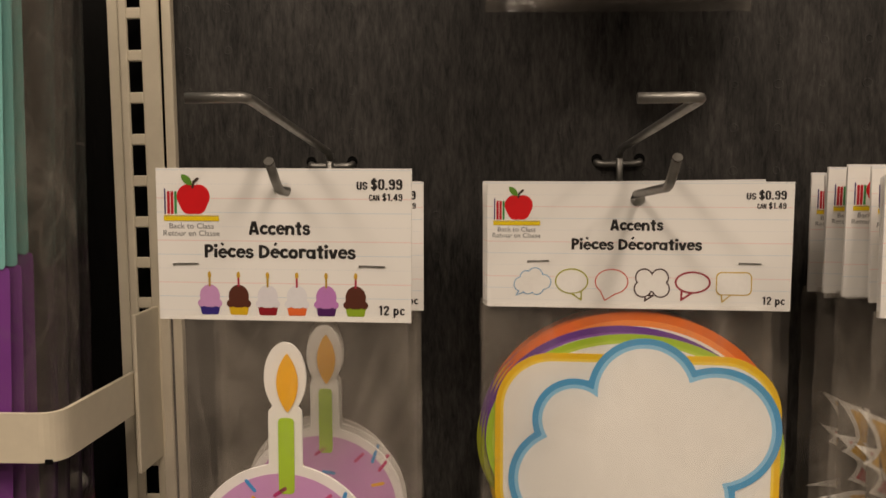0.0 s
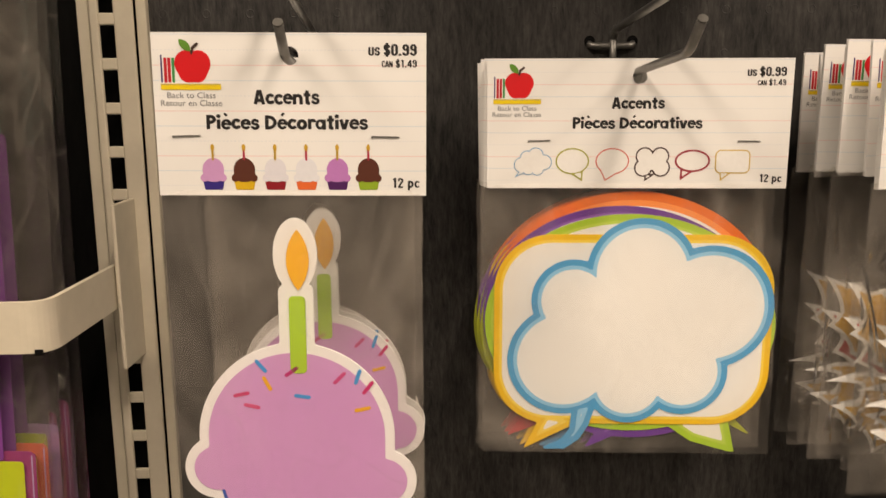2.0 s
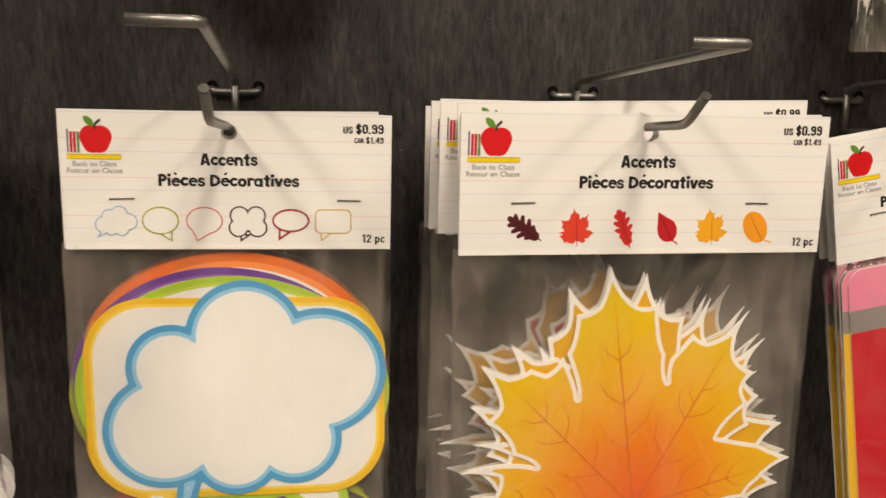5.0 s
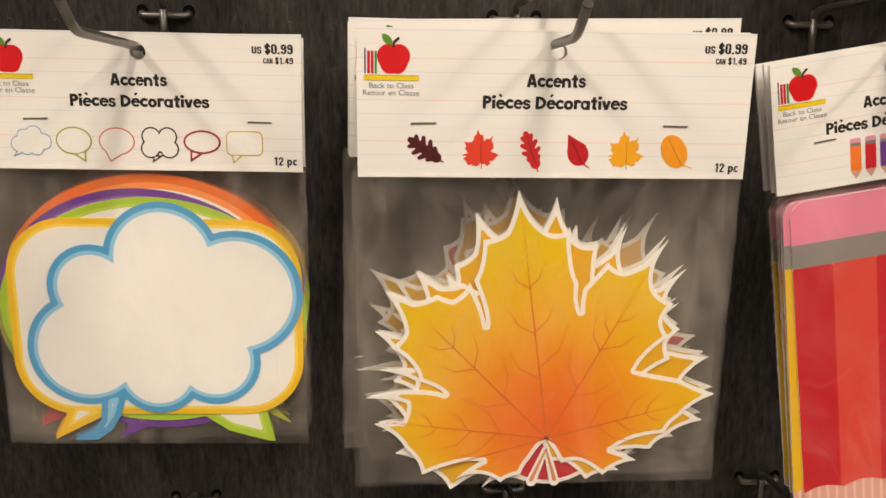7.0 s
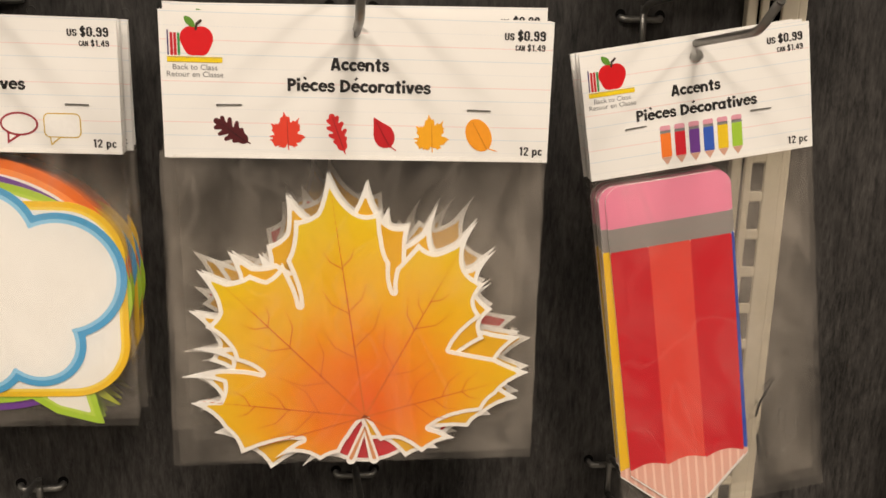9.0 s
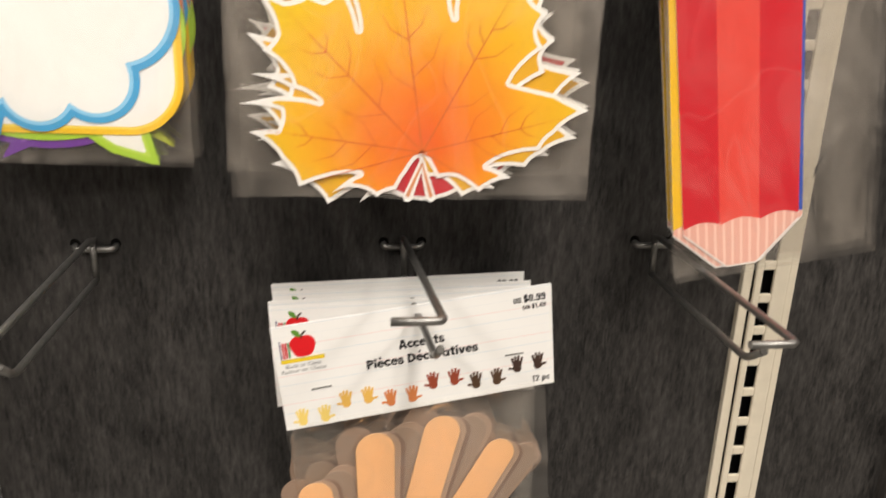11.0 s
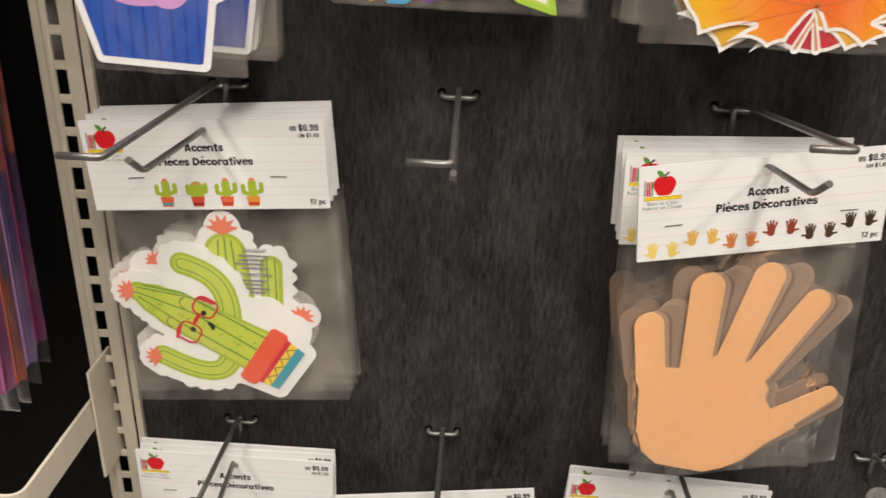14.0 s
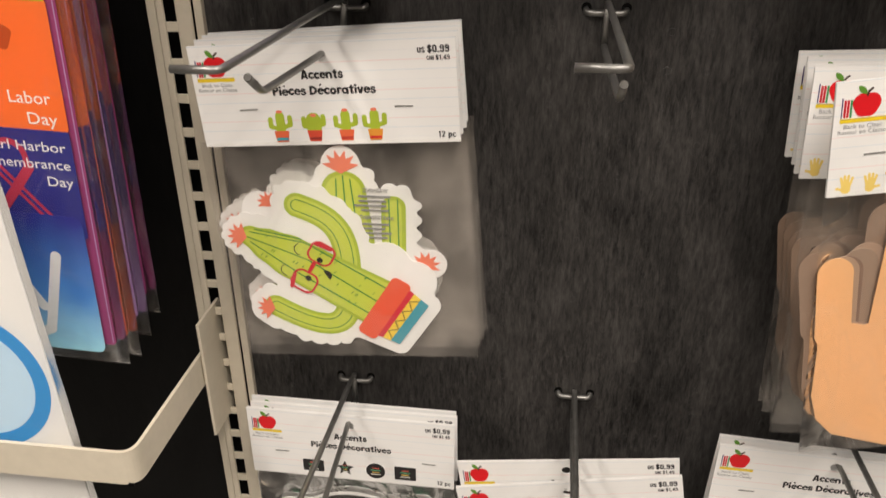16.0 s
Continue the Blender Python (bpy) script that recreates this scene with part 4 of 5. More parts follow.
def mini_leaves(card, z, y):
    z += 0.8
    for k, col in enumerate(("4e161c", "d8402c", "cc2c2c", "b81c24", "e8a420", "ea9824")):
        x = (-60.5, -34.6, -11.0, 10.8, 33.9, 56.9)[k]
        b = (x - 14, x + 14, z - 14, z + 14)
        if k in (1, 4):
            f = union(grow(polygon([(x + 0.095 * u, z + 0.11 * (v + 148)) for u, v in MAPLE]), 0.2), capsule(x + 0.3, z - 5, x + 0.6, z - 8.6, 0.25))
        elif k in (0, 2):
            t = 56 if k == 0 else 20
            c, q = math.cos(radians(t)), math.sin(radians(t))
            wide = 1.0 if k == 0 else 0.8
            at = lambda u, v: (x + u * wide * c - v * q, z + u * wide * q + v * c)
            lobes = [capsule(*at(0, v - 1.5), *at(sgn * r, v + 0.9), 1.7, 0.9) for sgn in (-1, 1) for v, r in ((-4.5, 3.2), (-1, 4.6), (2.6, 4.2), (5.8, 2.8))]
            f = union(capsule(*at(0, -6.5), *at(0, 8.0), 2.4, 1.4), capsule(*at(0, -7), *at(0, -10.5), 0.3), *lobes, soft=0.4)
        elif k == 3:
            f = union(ellipse(x + 0.4, z - 1.4, 4.9, 5.6, 20), polygon([(x - 4.6, z - 0.5), (x - 4.8, z + 7.8), (x + 3.6, z + 2.6)]), capsule(x + 3, z - 6, x + 6, z - 8, 0.28), soft=1.0)
        else:
            f = union(ellipse(x, z, 6.0, 8.2, 28), capsule(x + 3.5, z - 6, x + 9, z - 7.6, 0.25))
        leaf = Flat().shape(f, b, y, 0.1, ink(hexa(col)), 0.4).mesh("printed_leaf", card)
        rib = ((-5.6, 4.2, 6.5, -5.0), (0, 5, 0.4, -6), (-2.4, 7, 2.6, -7), (-3.4, 5.6, 2.6, -5.6), (0, 5, 0.4, -6), (-3, 6, 4, -6.4))[k]
        Flat().shape(capsule(x + rib[0], z + rib[1], x + rib[2], z + rib[3], 0.14, 0.22), b, y - 0.11, 0.05, ink(hexa(("2c0c10", "a82c20", "8c1c1c", "7c1018", "c88018", "c47814")[k])), 0.25).mesh("printed_vein", leaf)


def turned(pts, deg, dx=0.0, dz=0.0, px=3.0, pz=-160.0, k=1.0):
    c, s = math.cos(radians(deg)) * k, math.sin(radians(deg)) * k
    return [(px + (x - px) * c - (z - pz) * s + dx, pz + (x - px) * s + (z - pz) * c + dz) for x, z in pts]


def leaf_cutout(parent, pts, y, fill, veins, label):
    b = (-110, 110, -235, -50)
    ob = tagged(Flat().loops([pts], y, 0.5, WHITE).mesh("leaf_cutout", parent), label)
    Flat().shape(grow(polygon(pts), -2.2), b, y - 0.12, 0.1, fill, 0.8).mesh("leaf_blade", ob)
    if veins:
        vein = ink(hexa("c8661a"))
        sx, sz = 3, -192
        for tx, tz in ((-14, -76), (-66, -122), (49, -105), (-78, -182), (76, -173), (-50, -207), (30, -207)):
            f = Flat()
            L = math.hypot(tx - sx, tz - sz)
            ux, uz = (tx - sx) / L, (tz - sz) / L
            f.shape(capsule(sx, sz, tx, tz, 0.5, 0.15), b, y - 0.2, 0.06, vein, 0.5)
            if L > 70:
                for h in (0.3, 0.5, 0.68):
                    for sgn in (-1, 1):
                        l = 34 * (1.05 - h) * random.uniform(0.8, 1.15)
                        at = h + random.uniform(-0.05, 0.05)
                        px, pz = sx + ux * L * at, sz + uz * L * at
                        mx, mz = px + 0.5 * l * (ux * 0.6 - sgn * uz * 0.8), pz + 0.5 * l * (uz * 0.6 + sgn * ux * 0.8)
                        ex, ez = px + l * (ux * 0.8 - sgn * uz * 0.62), pz + l * (uz * 0.8 + sgn * ux * 0.62)
                        f.shape(union(capsule(px, pz, mx, mz, 0.26, 0.2), capsule(mx, mz, ex, ez, 0.2, 0.1)), b, y - 0.2, 0.06, vein, 0.3)
            f.mesh("vein", ob)
        for dx in (-7, 5):
            st = Flat().shape(capsule(3, -197, 3 + dx, -216, 1.4, 2.6), b, y + 0.05, 0.3, WHITE, 0.6)
            st.shape(capsule(3, -198, 3 + dx, -215, 0.4, 1.0), b, y - 0.05, 0.06, ink(hexa("c88a5c")), 0.4)
            st.mesh("leaf_stem", ob)
    return ob


def leaf_art(ob):
    leaf_cutout(ob, MAPLE, 0.4, LEAF_FADE, True, "orange maple leaf of card with a white edge")
    dull, red = ink(hexa("d6a416")), ink(hexa("b8202c"))
    leaf_cutout(ob, turned(MAPLE, -10, 2, -1, k=0.95), 1.0, dull, False, "yellow maple leaf of card with a white edge")
    oval = [(38 * math.sin(2 * math.pi * k / 40) + 4, -174 + 44 * math.cos(2 * math.pi * k / 40)) for k in range(40)]
    leaf_cutout(ob, oval, 1.6, red, False, "red leaf of card with a white edge")
    leaf_cutout(ob, turned(MAPLE, 13, -1, 0, k=0.95), 2.2, dull, False, "yellow maple leaf of card with a white edge")
    leaf_cutout(ob, turned(MAPLE, -18, 1, -4, k=0.84), 2.8, red, False, "red maple leaf of card with a white edge")


lef = packet("autumn leaf packets", "clear packet of orange maple leaf cut-outs under a white card header", tilted(0.7095, 0.3552, 1.4841, -0.3, -1.15),
             183.2, 8.0, mini_leaves, leaf_art, (-94, 91, -217, -56), 3, (-22.3, -32.2), -0.6, (30.5, 35.0))
hang(lef, ((0.0005, 0.3612, 0.0, 0.2),))


def leaf_art_rear(ob):
    dull, red = ink(hexa("d6a416")), ink(hexa("b8202c"))
    leaf_cutout(ob, turned(MAPLE, 2, 0, 0), 0.4, dull, False, "yellow maple leaf of card with a white edge")
    leaf_cutout(ob, turned(MAPLE, 12, -1, -2, k=0.92), 1.4, red, False, "red maple leaf of card with a white edge")


leb = packet("autumn leaf packets", "clear packet of yellow maple leaf cut-outs behind the front ones", tilted(0.712, 0.377, 1.4901, 0.9),
             183.2, 8.0, mini_leaves, leaf_art_rear, (-94, 91, -217, -56), 23, (-22.3, -32.2), -0.6, (30.5, 35.0))
hang(leb, ((-0.0065, 0.389, -0.0015, -0.8), (-0.0015, 0.400, -0.002, 0.6), (-0.0075, 0.411, -0.003, -1.0), (-0.0045, 0.422, -0.004, 1.2), (-0.0065, 0.437, -0.005, -0.4)))


# ---- pencil packet ----
def mini_pencils(card, z, y):
    for k, col in enumerate(("e8782c", "cc2430", "6a3a8c", "3458b4", "e0bc20", "9ac03a")):
        x = -20 + 8 * k
        b = (x - 6, x + 6, z - 13, z + 16)
        f = Flat()
        f.shape(box(x, z + 10.3, 2.9, 1.4, 1), b, y, 0.1, ink(hexa("d898a8")), 0.4)
        f.shape(box(x, z + 8.4, 2.9, 0.8), b, y, 0.1, GREY, 0.4)
        f.shape(box(x, z + 1.2, 2.9, 6.4), b, y, 0.1, ink(hexa(col)), 0.4)
        f.shape(polygon([(x - 2.9, z - 5.3), (x + 2.9, z - 5.3), (x, z - 9.5)]), b, y, 0.1, ink(hexa("c89c88")), 0.4)
        f.mesh("printed_pencil", card)


WOOD_PRINT = striped_ink("printed_wood", hexa("d8a898"), hexa("e8c8b8"), 60)


def pencil_cutout(parent, m, y, body, light):
    b = (-60, 60, -275, -50)
    x0, x1 = -35, 35
    root = Flat().shape(union(box(0, -85, 35, 18, 9), box(0, -156, 35, 82), polygon([(x0, -236), (x1, -236), (x1, -240), (9.5, -264), (-9.5, -264), (x0, -240)])), (-60, 60, -282, -50), y, 0.6, WHITE, 1.0).mesh("pencil_cutout", parent)
    root.matrix_local = m
    Flat().shape(both(box(0, -85, 35, 18, 9), lambda X, Z: -90 - Z), b, y - 0.1, 0.08, ink(hexa("e08aa4")), 0.8).mesh("eraser", root)
    Flat().shape(box(0, -96.5, 35, 6.5), b, y - 0.1, 0.08, ink(hexa("8c8884"), 0.3), 0.8).mesh("ferrule", root)
    edge = lambda X, Z: (-236.5 + 3.0 * np.abs(np.cos(X * math.pi / 23.4))) - Z
    for a, c, col in ((x0, -13.0, body), (-13.0, 11.0, light), (11.0, x1, body)):
        Flat().shape(both(box((a + c) / 2, -170, (c - a) / 2, 67), edge), b, y - 0.1, 0.08, ink(col), 0.8).mesh("stripe", root)
    Flat().shape(both(polygon([(x0, -226), (x1, -226), (x1, -239), (9, -263), (-9, -263), (x0, -239)]), lambda X, Z: -edge(X, Z)), (-60, 60, -278, -200), y - 0.1, 0.08, WOOD_PRINT, 0.8).mesh("wood_tip", root)
    return root


def pencil_art(ob):
    for k, (col, light, dx, a) in enumerate((("c01a28", "d4483c", 0, 0), ("e0b820", "e8cc50", -2.5, 0.8), ("2c4aa8", "4868c0", 1.5, -0.4), ("d8702c", "e09050", -3, 0.5))):
        pencil_cutout(ob, Matrix.Translation((-0.0212 + dx * 0.001, 0, 0.0035)) @ pose(0, 0, 0, 0, a, 0), 0.4 + 0.8 * k, hexa(col), hexa(light))


pen = packet("pencil packets", "clear packet of red pencil cut-outs under a tilted white card header", tilted(0.8857, 0.3815, 1.4789, 9.3, -0.3),
             126, 8.6, mini_pencils, pencil_art, (-62, 63, -266, -56), 4, (-25.6, -36.2), -1.6, (27.0, 29.0))
hang(pen, ((0.0, 0.388, 0.001, 9.6), (0.0, 0.397, 0.001, 9.9)))


# ---- five-finger cut-out packet ----
def palm_shape():
    palm = polygon([(-64, -150), (-60, -172), (-57, -207), (-50.5, -226), (-38, -238), (-1, -246.5), (14, -243), (29, -235.5), (44, -220), (64, -205), (41, -188), (35.5, -179), (36, -170), (30, -160), (16, -148), (-7.7, -142.5), (-35, -153)])
    return union(grow(grow(palm, -3), 3), capsule(-60, -117.5, -53, -160, 10.5, 10.8), capsule(-23.3, -88, -21.5, -158, 12.0, 11.2), capsule(18, -79.5, 1, -155, 11.6, 10.8), capsule(55.5, -98.5, 25, -155, 10.2, 11),
                 capsule(82, -176, 50, -198, 7.4, 12), soft=0.8)


PALM = contours(palm_shape(), (-85, 100, -255, -55), 1.0)
# card tans; all after the first greyed to paint in the film haze over them
HAZED_TANS = ("e4b37e", "a48c76", "80695a", "94806e", "a08874", "8c7664")


def mini_palms(card, z, y):
    cols = ("e8cc6c", "e8cc6c", "dcae50", "dcae50", "cc7c44", "cc7c44", "8a3c24", "8a3c24", "4a3420", "4a3420", "3c2a20", "3c2a20")
    zz = (-8, -8, -1, -1, -5.5, -5.5, 1, 1, -4.0, -4.0, 2.0, 2.0)
    for k in range(12):
        x = -72.5 + 13.2 * k
        zc = z + zz[k] + 4
        s = 1 if k % 2 else -1
        f = union(ellipse(x, zc - 3.6, 2.7, 2.7), *[capsule(x + s * 0.1 * d, zc - 3, x + s * 5.6 * math.sin(radians(d * 2.2)), zc - 3 + 7.6 * math.cos(radians(d * 2.2)), 0.72) for d in (-16, -5, 5, 15)], capsule(x, zc - 4, x + s * 5.0, zc - 3.0, 0.75))
        Flat().shape(f, (x - 9, x + 9, zc - 10, zc + 10), y, 0.1, ink(hexa(cols[k])), 0.4).mesh("printed_shape", card)


def palm_art(ob, lean=6.2, shift=(0.0, 0.0), tone=0):
    tilt = Matrix.Translation((shift[0], 0, shift[1])) @ pose(0, 0, 0, 0, lean, 0)
    for k, (deg, dx, dz) in enumerate(((0, 0, 0), (-1.2, 1.8, -0.5), (-2.0, 3, -1), (-6, 5, 0), (-7.5, 6, 2), (3, -6, 5))):
        loops = [turned(l, deg, dx, dz, 0, -200) for l in PALM]
        o = Flat().loops(loops, 0.4 + 0.7 * k, 0.55, ink(hexa(HAZED_TANS[min(k + tone, 5)]))).mesh("card_cutout", ob)
        o.matrix_local = tilt


plm = packet("five-finger packets", "clear packet of tan five-finger card cut-outs under a tilted white header", tilted(0.712, 0.3787, 1.1888, 6.2, 6.25),
             166.0, 7.4, mini_palms, palm_art, (-83, 77, -247, -56), 5, (-23.2, -32.8), 2.0, (24.0, 25.0))
plb = packet("five-finger packets", "clear packet of tan five-finger card cut-outs behind the front one", tilted(0.707, 0.400, 1.1815, 2.6),
             162, 9.0, mini_palms, lambda ob: palm_art(ob, 5.5, (0.014, 0.0), 1), (-74, 82, -250, -56), 15)
hang(plb, ((-0.001, 0.410, 0.0, 3.2), (0.001, 0.421, 0.0, 2.0), (-0.001, 0.433, 0.001, 2.4)))


# ---- cactus packet ----
GREEN, PALE, DEEP, CORAL = hexa("a2b42e"), hexa("bec846"), hexa("4e8636"), hexa("e07a5c")


def mini_cacti(card, z, y):
    for k in range(4):
        x = (-31.8, -9.6, 11.6, 30.6)[k]
        b = (x - 12, x + 12, z - 13, z + 15)
        f = Flat()
        plant = union(capsule(x, z - 2, x, z + 8 - (k == 1) * 3, 3 + 1.8 * (k == 1)), capsule(x - 6.5, z + 2, x - 6.5, z + 6, 1.6), capsule(x - 6.5, z + 1, x, z - 1, 1.5), capsule(x + 6.5, z + 3, x + 6.5, z + 7, 1.6), capsule(x + 6.5, z + 2, x, z, 1.5))
        f.shape(plant, b, y, 0.1, ink(GREEN), 0.4)
        f.shape(polygon([(x - 5, z - 2), (x + 5, z - 2), (x + 3.8, z - 9.5), (x - 3.8, z - 9.5)]), b, y - 0.1, 0.1, ink(hexa(("d8643c", "c84830", "d8643c", "d89030")[k])), 0.4)
        f.shape(box(x, z - 7.5, 3.9, 0.9), b, y - 0.2, 0.1, ink(hexa(("3c9aa8", "8a2c24", "b84030", "c03024")[k])), 0.3)
        f.shape(ellipse(x, z + 11 - (k == 1) * 3, 2, 1.1), b, y - 0.1, 0.1, ink(CORAL), 0.3)
        f.mesh("printed_cactus", card)


def star_flower(x, z, r, turn):
    pts = []
    for i in range(11):
        a = radians(turn - 80 + 16 * i)
        q = r if i % 2 == 0 else r * 0.55
        pts.append((x + q * math.cos(a), z + q * math.sin(a)))
    return polygon(pts + [(x - 0.35 * r * math.cos(radians(turn)), z - 0.35 * r * math.sin(radians(turn)))])


def scallop(f, r, amp, step):
    return lambda X, Z: f(X, Z) - r - amp * np.abs(np.sin(X / step) * np.cos(Z / step))


def sweep(a, b, c, d, r, n=12):
    """A rounded band along a curve with two handles."""
    pts = []
    for i in range(n + 1):
        h = i / n
        w = ((1 - h) ** 3, 3 * h * (1 - h) ** 2, 3 * h * h * (1 - h), h ** 3)
        pts.append((sum(q * p[0] for q, p in zip(w, (a, b, c, d))), sum(q * p[1] for q, p in zip(w, (a, b, c, d)))))
    return union(*[capsule(*p, *q, r) for p, q in zip(pts, pts[1:])])


def cactus_cutout(parent, y, m=None):
    b = (-100, 100, -235, -60)
    body = union(capsule(-59, -130, -47, -136.5, 8.5, 13.2), capsule(-47, -136.5, -33, -144, 13.2, 16.8), capsule(-33, -144, 28, -178, 16.8, 20.5), soft=1.5)
    top = sweep((-24, -104.5), (0, -112), (9, -122), (9, -150), 9.2)
    low = sweep((-46, -186), (-14, -204), (4, -204), (8, -182), 8.9)
    pot = polygon([(42.6, -158), (66, -179), (44, -213), (16, -201)])
    plant = union(body, top, low)
    fl = union(star_flower(-66, -130, 11, 165), star_flower(-51, -187.5, 10.5, 170))
    whole = union(scallop(plant, 8.0, 3.0, 3.6), grow(pot, 8.5), circle(36, -148, 18), circle(56, -160, 16), grow(fl, 4), soft=4)
    root = tagged(Flat().shape(whole, b, y, 0.6, WHITE, 1.0).mesh("cactus_cutout", parent), "green potted cactus of card with red glasses and a scalloped white edge")
    if m is not None:
        root.matrix_local = m
    ribs = ((-60, -126, -20, -133, 42, -170), (-62, -130, -20, -146, 34, -181), (-60, -134, -26, -158, 26, -190), (-56, -124, -8, -133, 46, -164))
    for name, f, lines in (("arm", top, ()), ("arm", low, ()), ("body", body, ribs)):
        q = Flat().shape(f, b, y - 0.12, 0.1, ink(GREEN), 0.8).shape(grow(f, -2.4), b, y - 0.2, 0.06, ink(PALE), 0.8)
        if not lines:
            q.shape(outline(grow(f, -4.6), 0.7), b, y - 0.28, 0.06, ink(DEEP), 0.4)
        for ax, az, bx, bz, cx, cz in lines:
            q.shape(both(union(capsule(ax, az, bx, bz, 0.45), capsule(bx, bz, cx, cz, 0.55)), f), b, y - 0.28, 0.06, ink(DEEP), 0.5)
        o = q.mesh(name, root)
        if name == "body":
            o.location.y = -0.0004
    Flat().shape(fl, b, y - 0.75, 0.1, ink(CORAL), 0.6).mesh("flower", root)
    round_pot = grow(grow(pot, -5), 5)
    Flat().shape(box(33.6, -183.2, 27.5, 7.6, 4, 58.3), b, y - 0.86, 0.1, ink(hexa("dc5c3c")), 0.6).mesh("pot_rim", root)
    e = lambda h: ((42.6 + 23.4 * h, -158 - 21 * h), (16 + 28 * h, -201 - 12 * h))
    for h0, h1, col in ((0, 0.42, "dc5c3c"), (0.42, 0.56, "c8283c"), (0.56, 0.76, "e8cc3c"), (0.76, 1.0, "3a96a8")):
        (a, c), (d, g) = e(h0), e(h1)
        Flat().shape(both(polygon([a, d, g, c]), round_pot), b, y - 0.75, 0.1, ink(hexa(col)), 0.6).mesh("pot_band", root)
    zig = []
    (a, c), (d, g) = e(0.57), e(0.75)
    for i in range(9):
        p, q = (a, c) if i % 2 else (d, g)
        h = (i + 0.5) / 9
        zig.append((p[0] + (q[0] - p[0]) * h, p[1] + (q[1] - p[1]) * h))
    Flat().shape(union(*[capsule(*p, *q, 0.45) for p, q in zip(zig, zig[1:])]), b, y - 0.9, 0.1, ink(hexa("8a7a2c")), 0.4).mesh("zigzag", root)
    rim = union(outline(box(-9.5, -141, 9.6, 8.8, 6.5, -30), 1.5), outline(box(-23.5, -163.5, 9.6, 8.8, 6.5, -30), 1.5), capsule(-15.5, -149, -18.5, -154.5, 1.5), capsule(-13, -133, -3, -137, 1.4), capsule(-33, -168, -30, -158, 1.4))
    tagged(Flat().shape(rim, b, y - 0.8, 0.1, ink(hexa("c42434")), 0.4).mesh("glasses", root), "red round glasses")
    Flat().shape(union(circle(-11, -146, 2.2), circle(-20.4, -161, 2.2), both(circle(-7, -158, 4), lambda X, Z: (X + 7) * -0.85 - (Z + 158) * 0.5), both(outline(circle(-24, -138, 5), 0.6), lambda X, Z: X + 25), both(outline(circle(-35, -155, 5), 0.6), lambda X, Z: X + 36)), b, y - 0.8, 0.1, BLACK, 0.4).mesh("printed_dot", root)
    for i in range(26):
        h, v = random.uniform(0, 1), random.choice((-12, -5, 3, 11))
        x, z = -50 + 78 * h + v * 0.5, -131 - 44 * h + v * 0.87
        Flat().shape(capsule(x - 1, z - 0.8, x + 1, z + 0.8, 0.25), (x - 3, x + 3, z - 3, z + 3), y - 0.8, 0.05, ink(DEEP), 0.25).mesh("spine", root)
    return root


def cactus_back(parent, y, m):
    b = (-100, 100, -235, -60)
    plant = union(capsule(9, -94, 12, -160, 15.5, 20), capsule(42.7, -104, 42, -140, 8.5), capsule(42, -142, 14, -156, 8.5))
    root = tagged(Flat().shape(union(scallop(plant, 7, 4, 3.6), circle(8, -74, 13), circle(68, -146, 11), circle(56, -150, 14), circle(-50, -110, 14), soft=4), b, y, 0.6, WHITE, 1.0).mesh("cactus_cutout", parent), "second green cactus of card behind the first")
    root.matrix_local = m
    Flat().shape(plant, b, y - 0.12, 0.1, ink(GREEN), 0.8).shape(grow(plant, -3), b, y - 0.18, 0.06, ink(PALE), 0.8).mesh("body", root)
    f = Flat()
    for d in (-8, 0, 8):
        f.shape(capsule(9 + d * 0.6, -82 - abs(d) * 0.3, 11 + d * 1.2, -165, 0.5), b, y - 0.24, 0.06, ink(DEEP), 0.5)
    for d in (-3, 3):
        f.shape(capsule(42.7 + d, -98, 42.5 + d, -138, 0.5), b, y - 0.24, 0.06, ink(DEEP), 0.5)
    f.mesh("rib", root)
    Flat().shape(union(star_flower(8, -76, 13, 90), star_flower(64, -147, 11, 60), star_flower(-44, -104, 9, 120)), b, y - 0.25, 0.08, ink(CORAL), 0.6).mesh("flower", root)
    # the warning on the far film, read from behind
    q = Flat()
    for i in range(8):
        q.shape(box(30 - 1.5 * (i % 3), -96 - 3.4 * i - (7 if i > 3 else 0), 11 - 1.5 * (i % 2), 0.75), b, y - 0.9, 0.05, GREY, 0.4)
    note = q.mesh("small_print", root)
    writing("WARNING", 31, -91.5, -17, 3.0, y - 0.9, GREY, note, 0.02)
    writing("AVERTISSEMENT", 31, -111.5, -24, 2.8, y - 0.9, GREY, note, 0.02)


def cactus_art(ob, slip=0.0, second=True):
    t = pose(slip, 0, -slip * 0.3, 0, 3.3, 0)
    cactus_cutout(ob, 0.8, t)
    if second:
        cactus_back(ob, 2.2, t)


cac = packet("cactus packets", "clear packet of potted cactus cut-outs under a white card header", tilted(0.3348, 0.413, 1.1838, 3.3, 1.2),
             171, 7.6, mini_cacti, cactus_art, (-90, 89, -226, -56), 6, (-20.2, -30.4), -0.2, (34.0, 35.0))
cab = packet("cactus packets", "clear packet of potted cactus cut-outs behind the front one", tilted(0.3350, 0.424, 1.1852, 3.4, 0.6),
             171, 7.6, mini_cacti, lambda ob: cactus_art(ob, -0.006, False), (-88, 89, -226, -56), 16, (-20.2, -30.4), -0.2, (34.0, 35.0))
hang(cab, ((0.001, 0.434, 0.0008, 3.6), (0.0, 0.446, 0.0004, 4.2)))


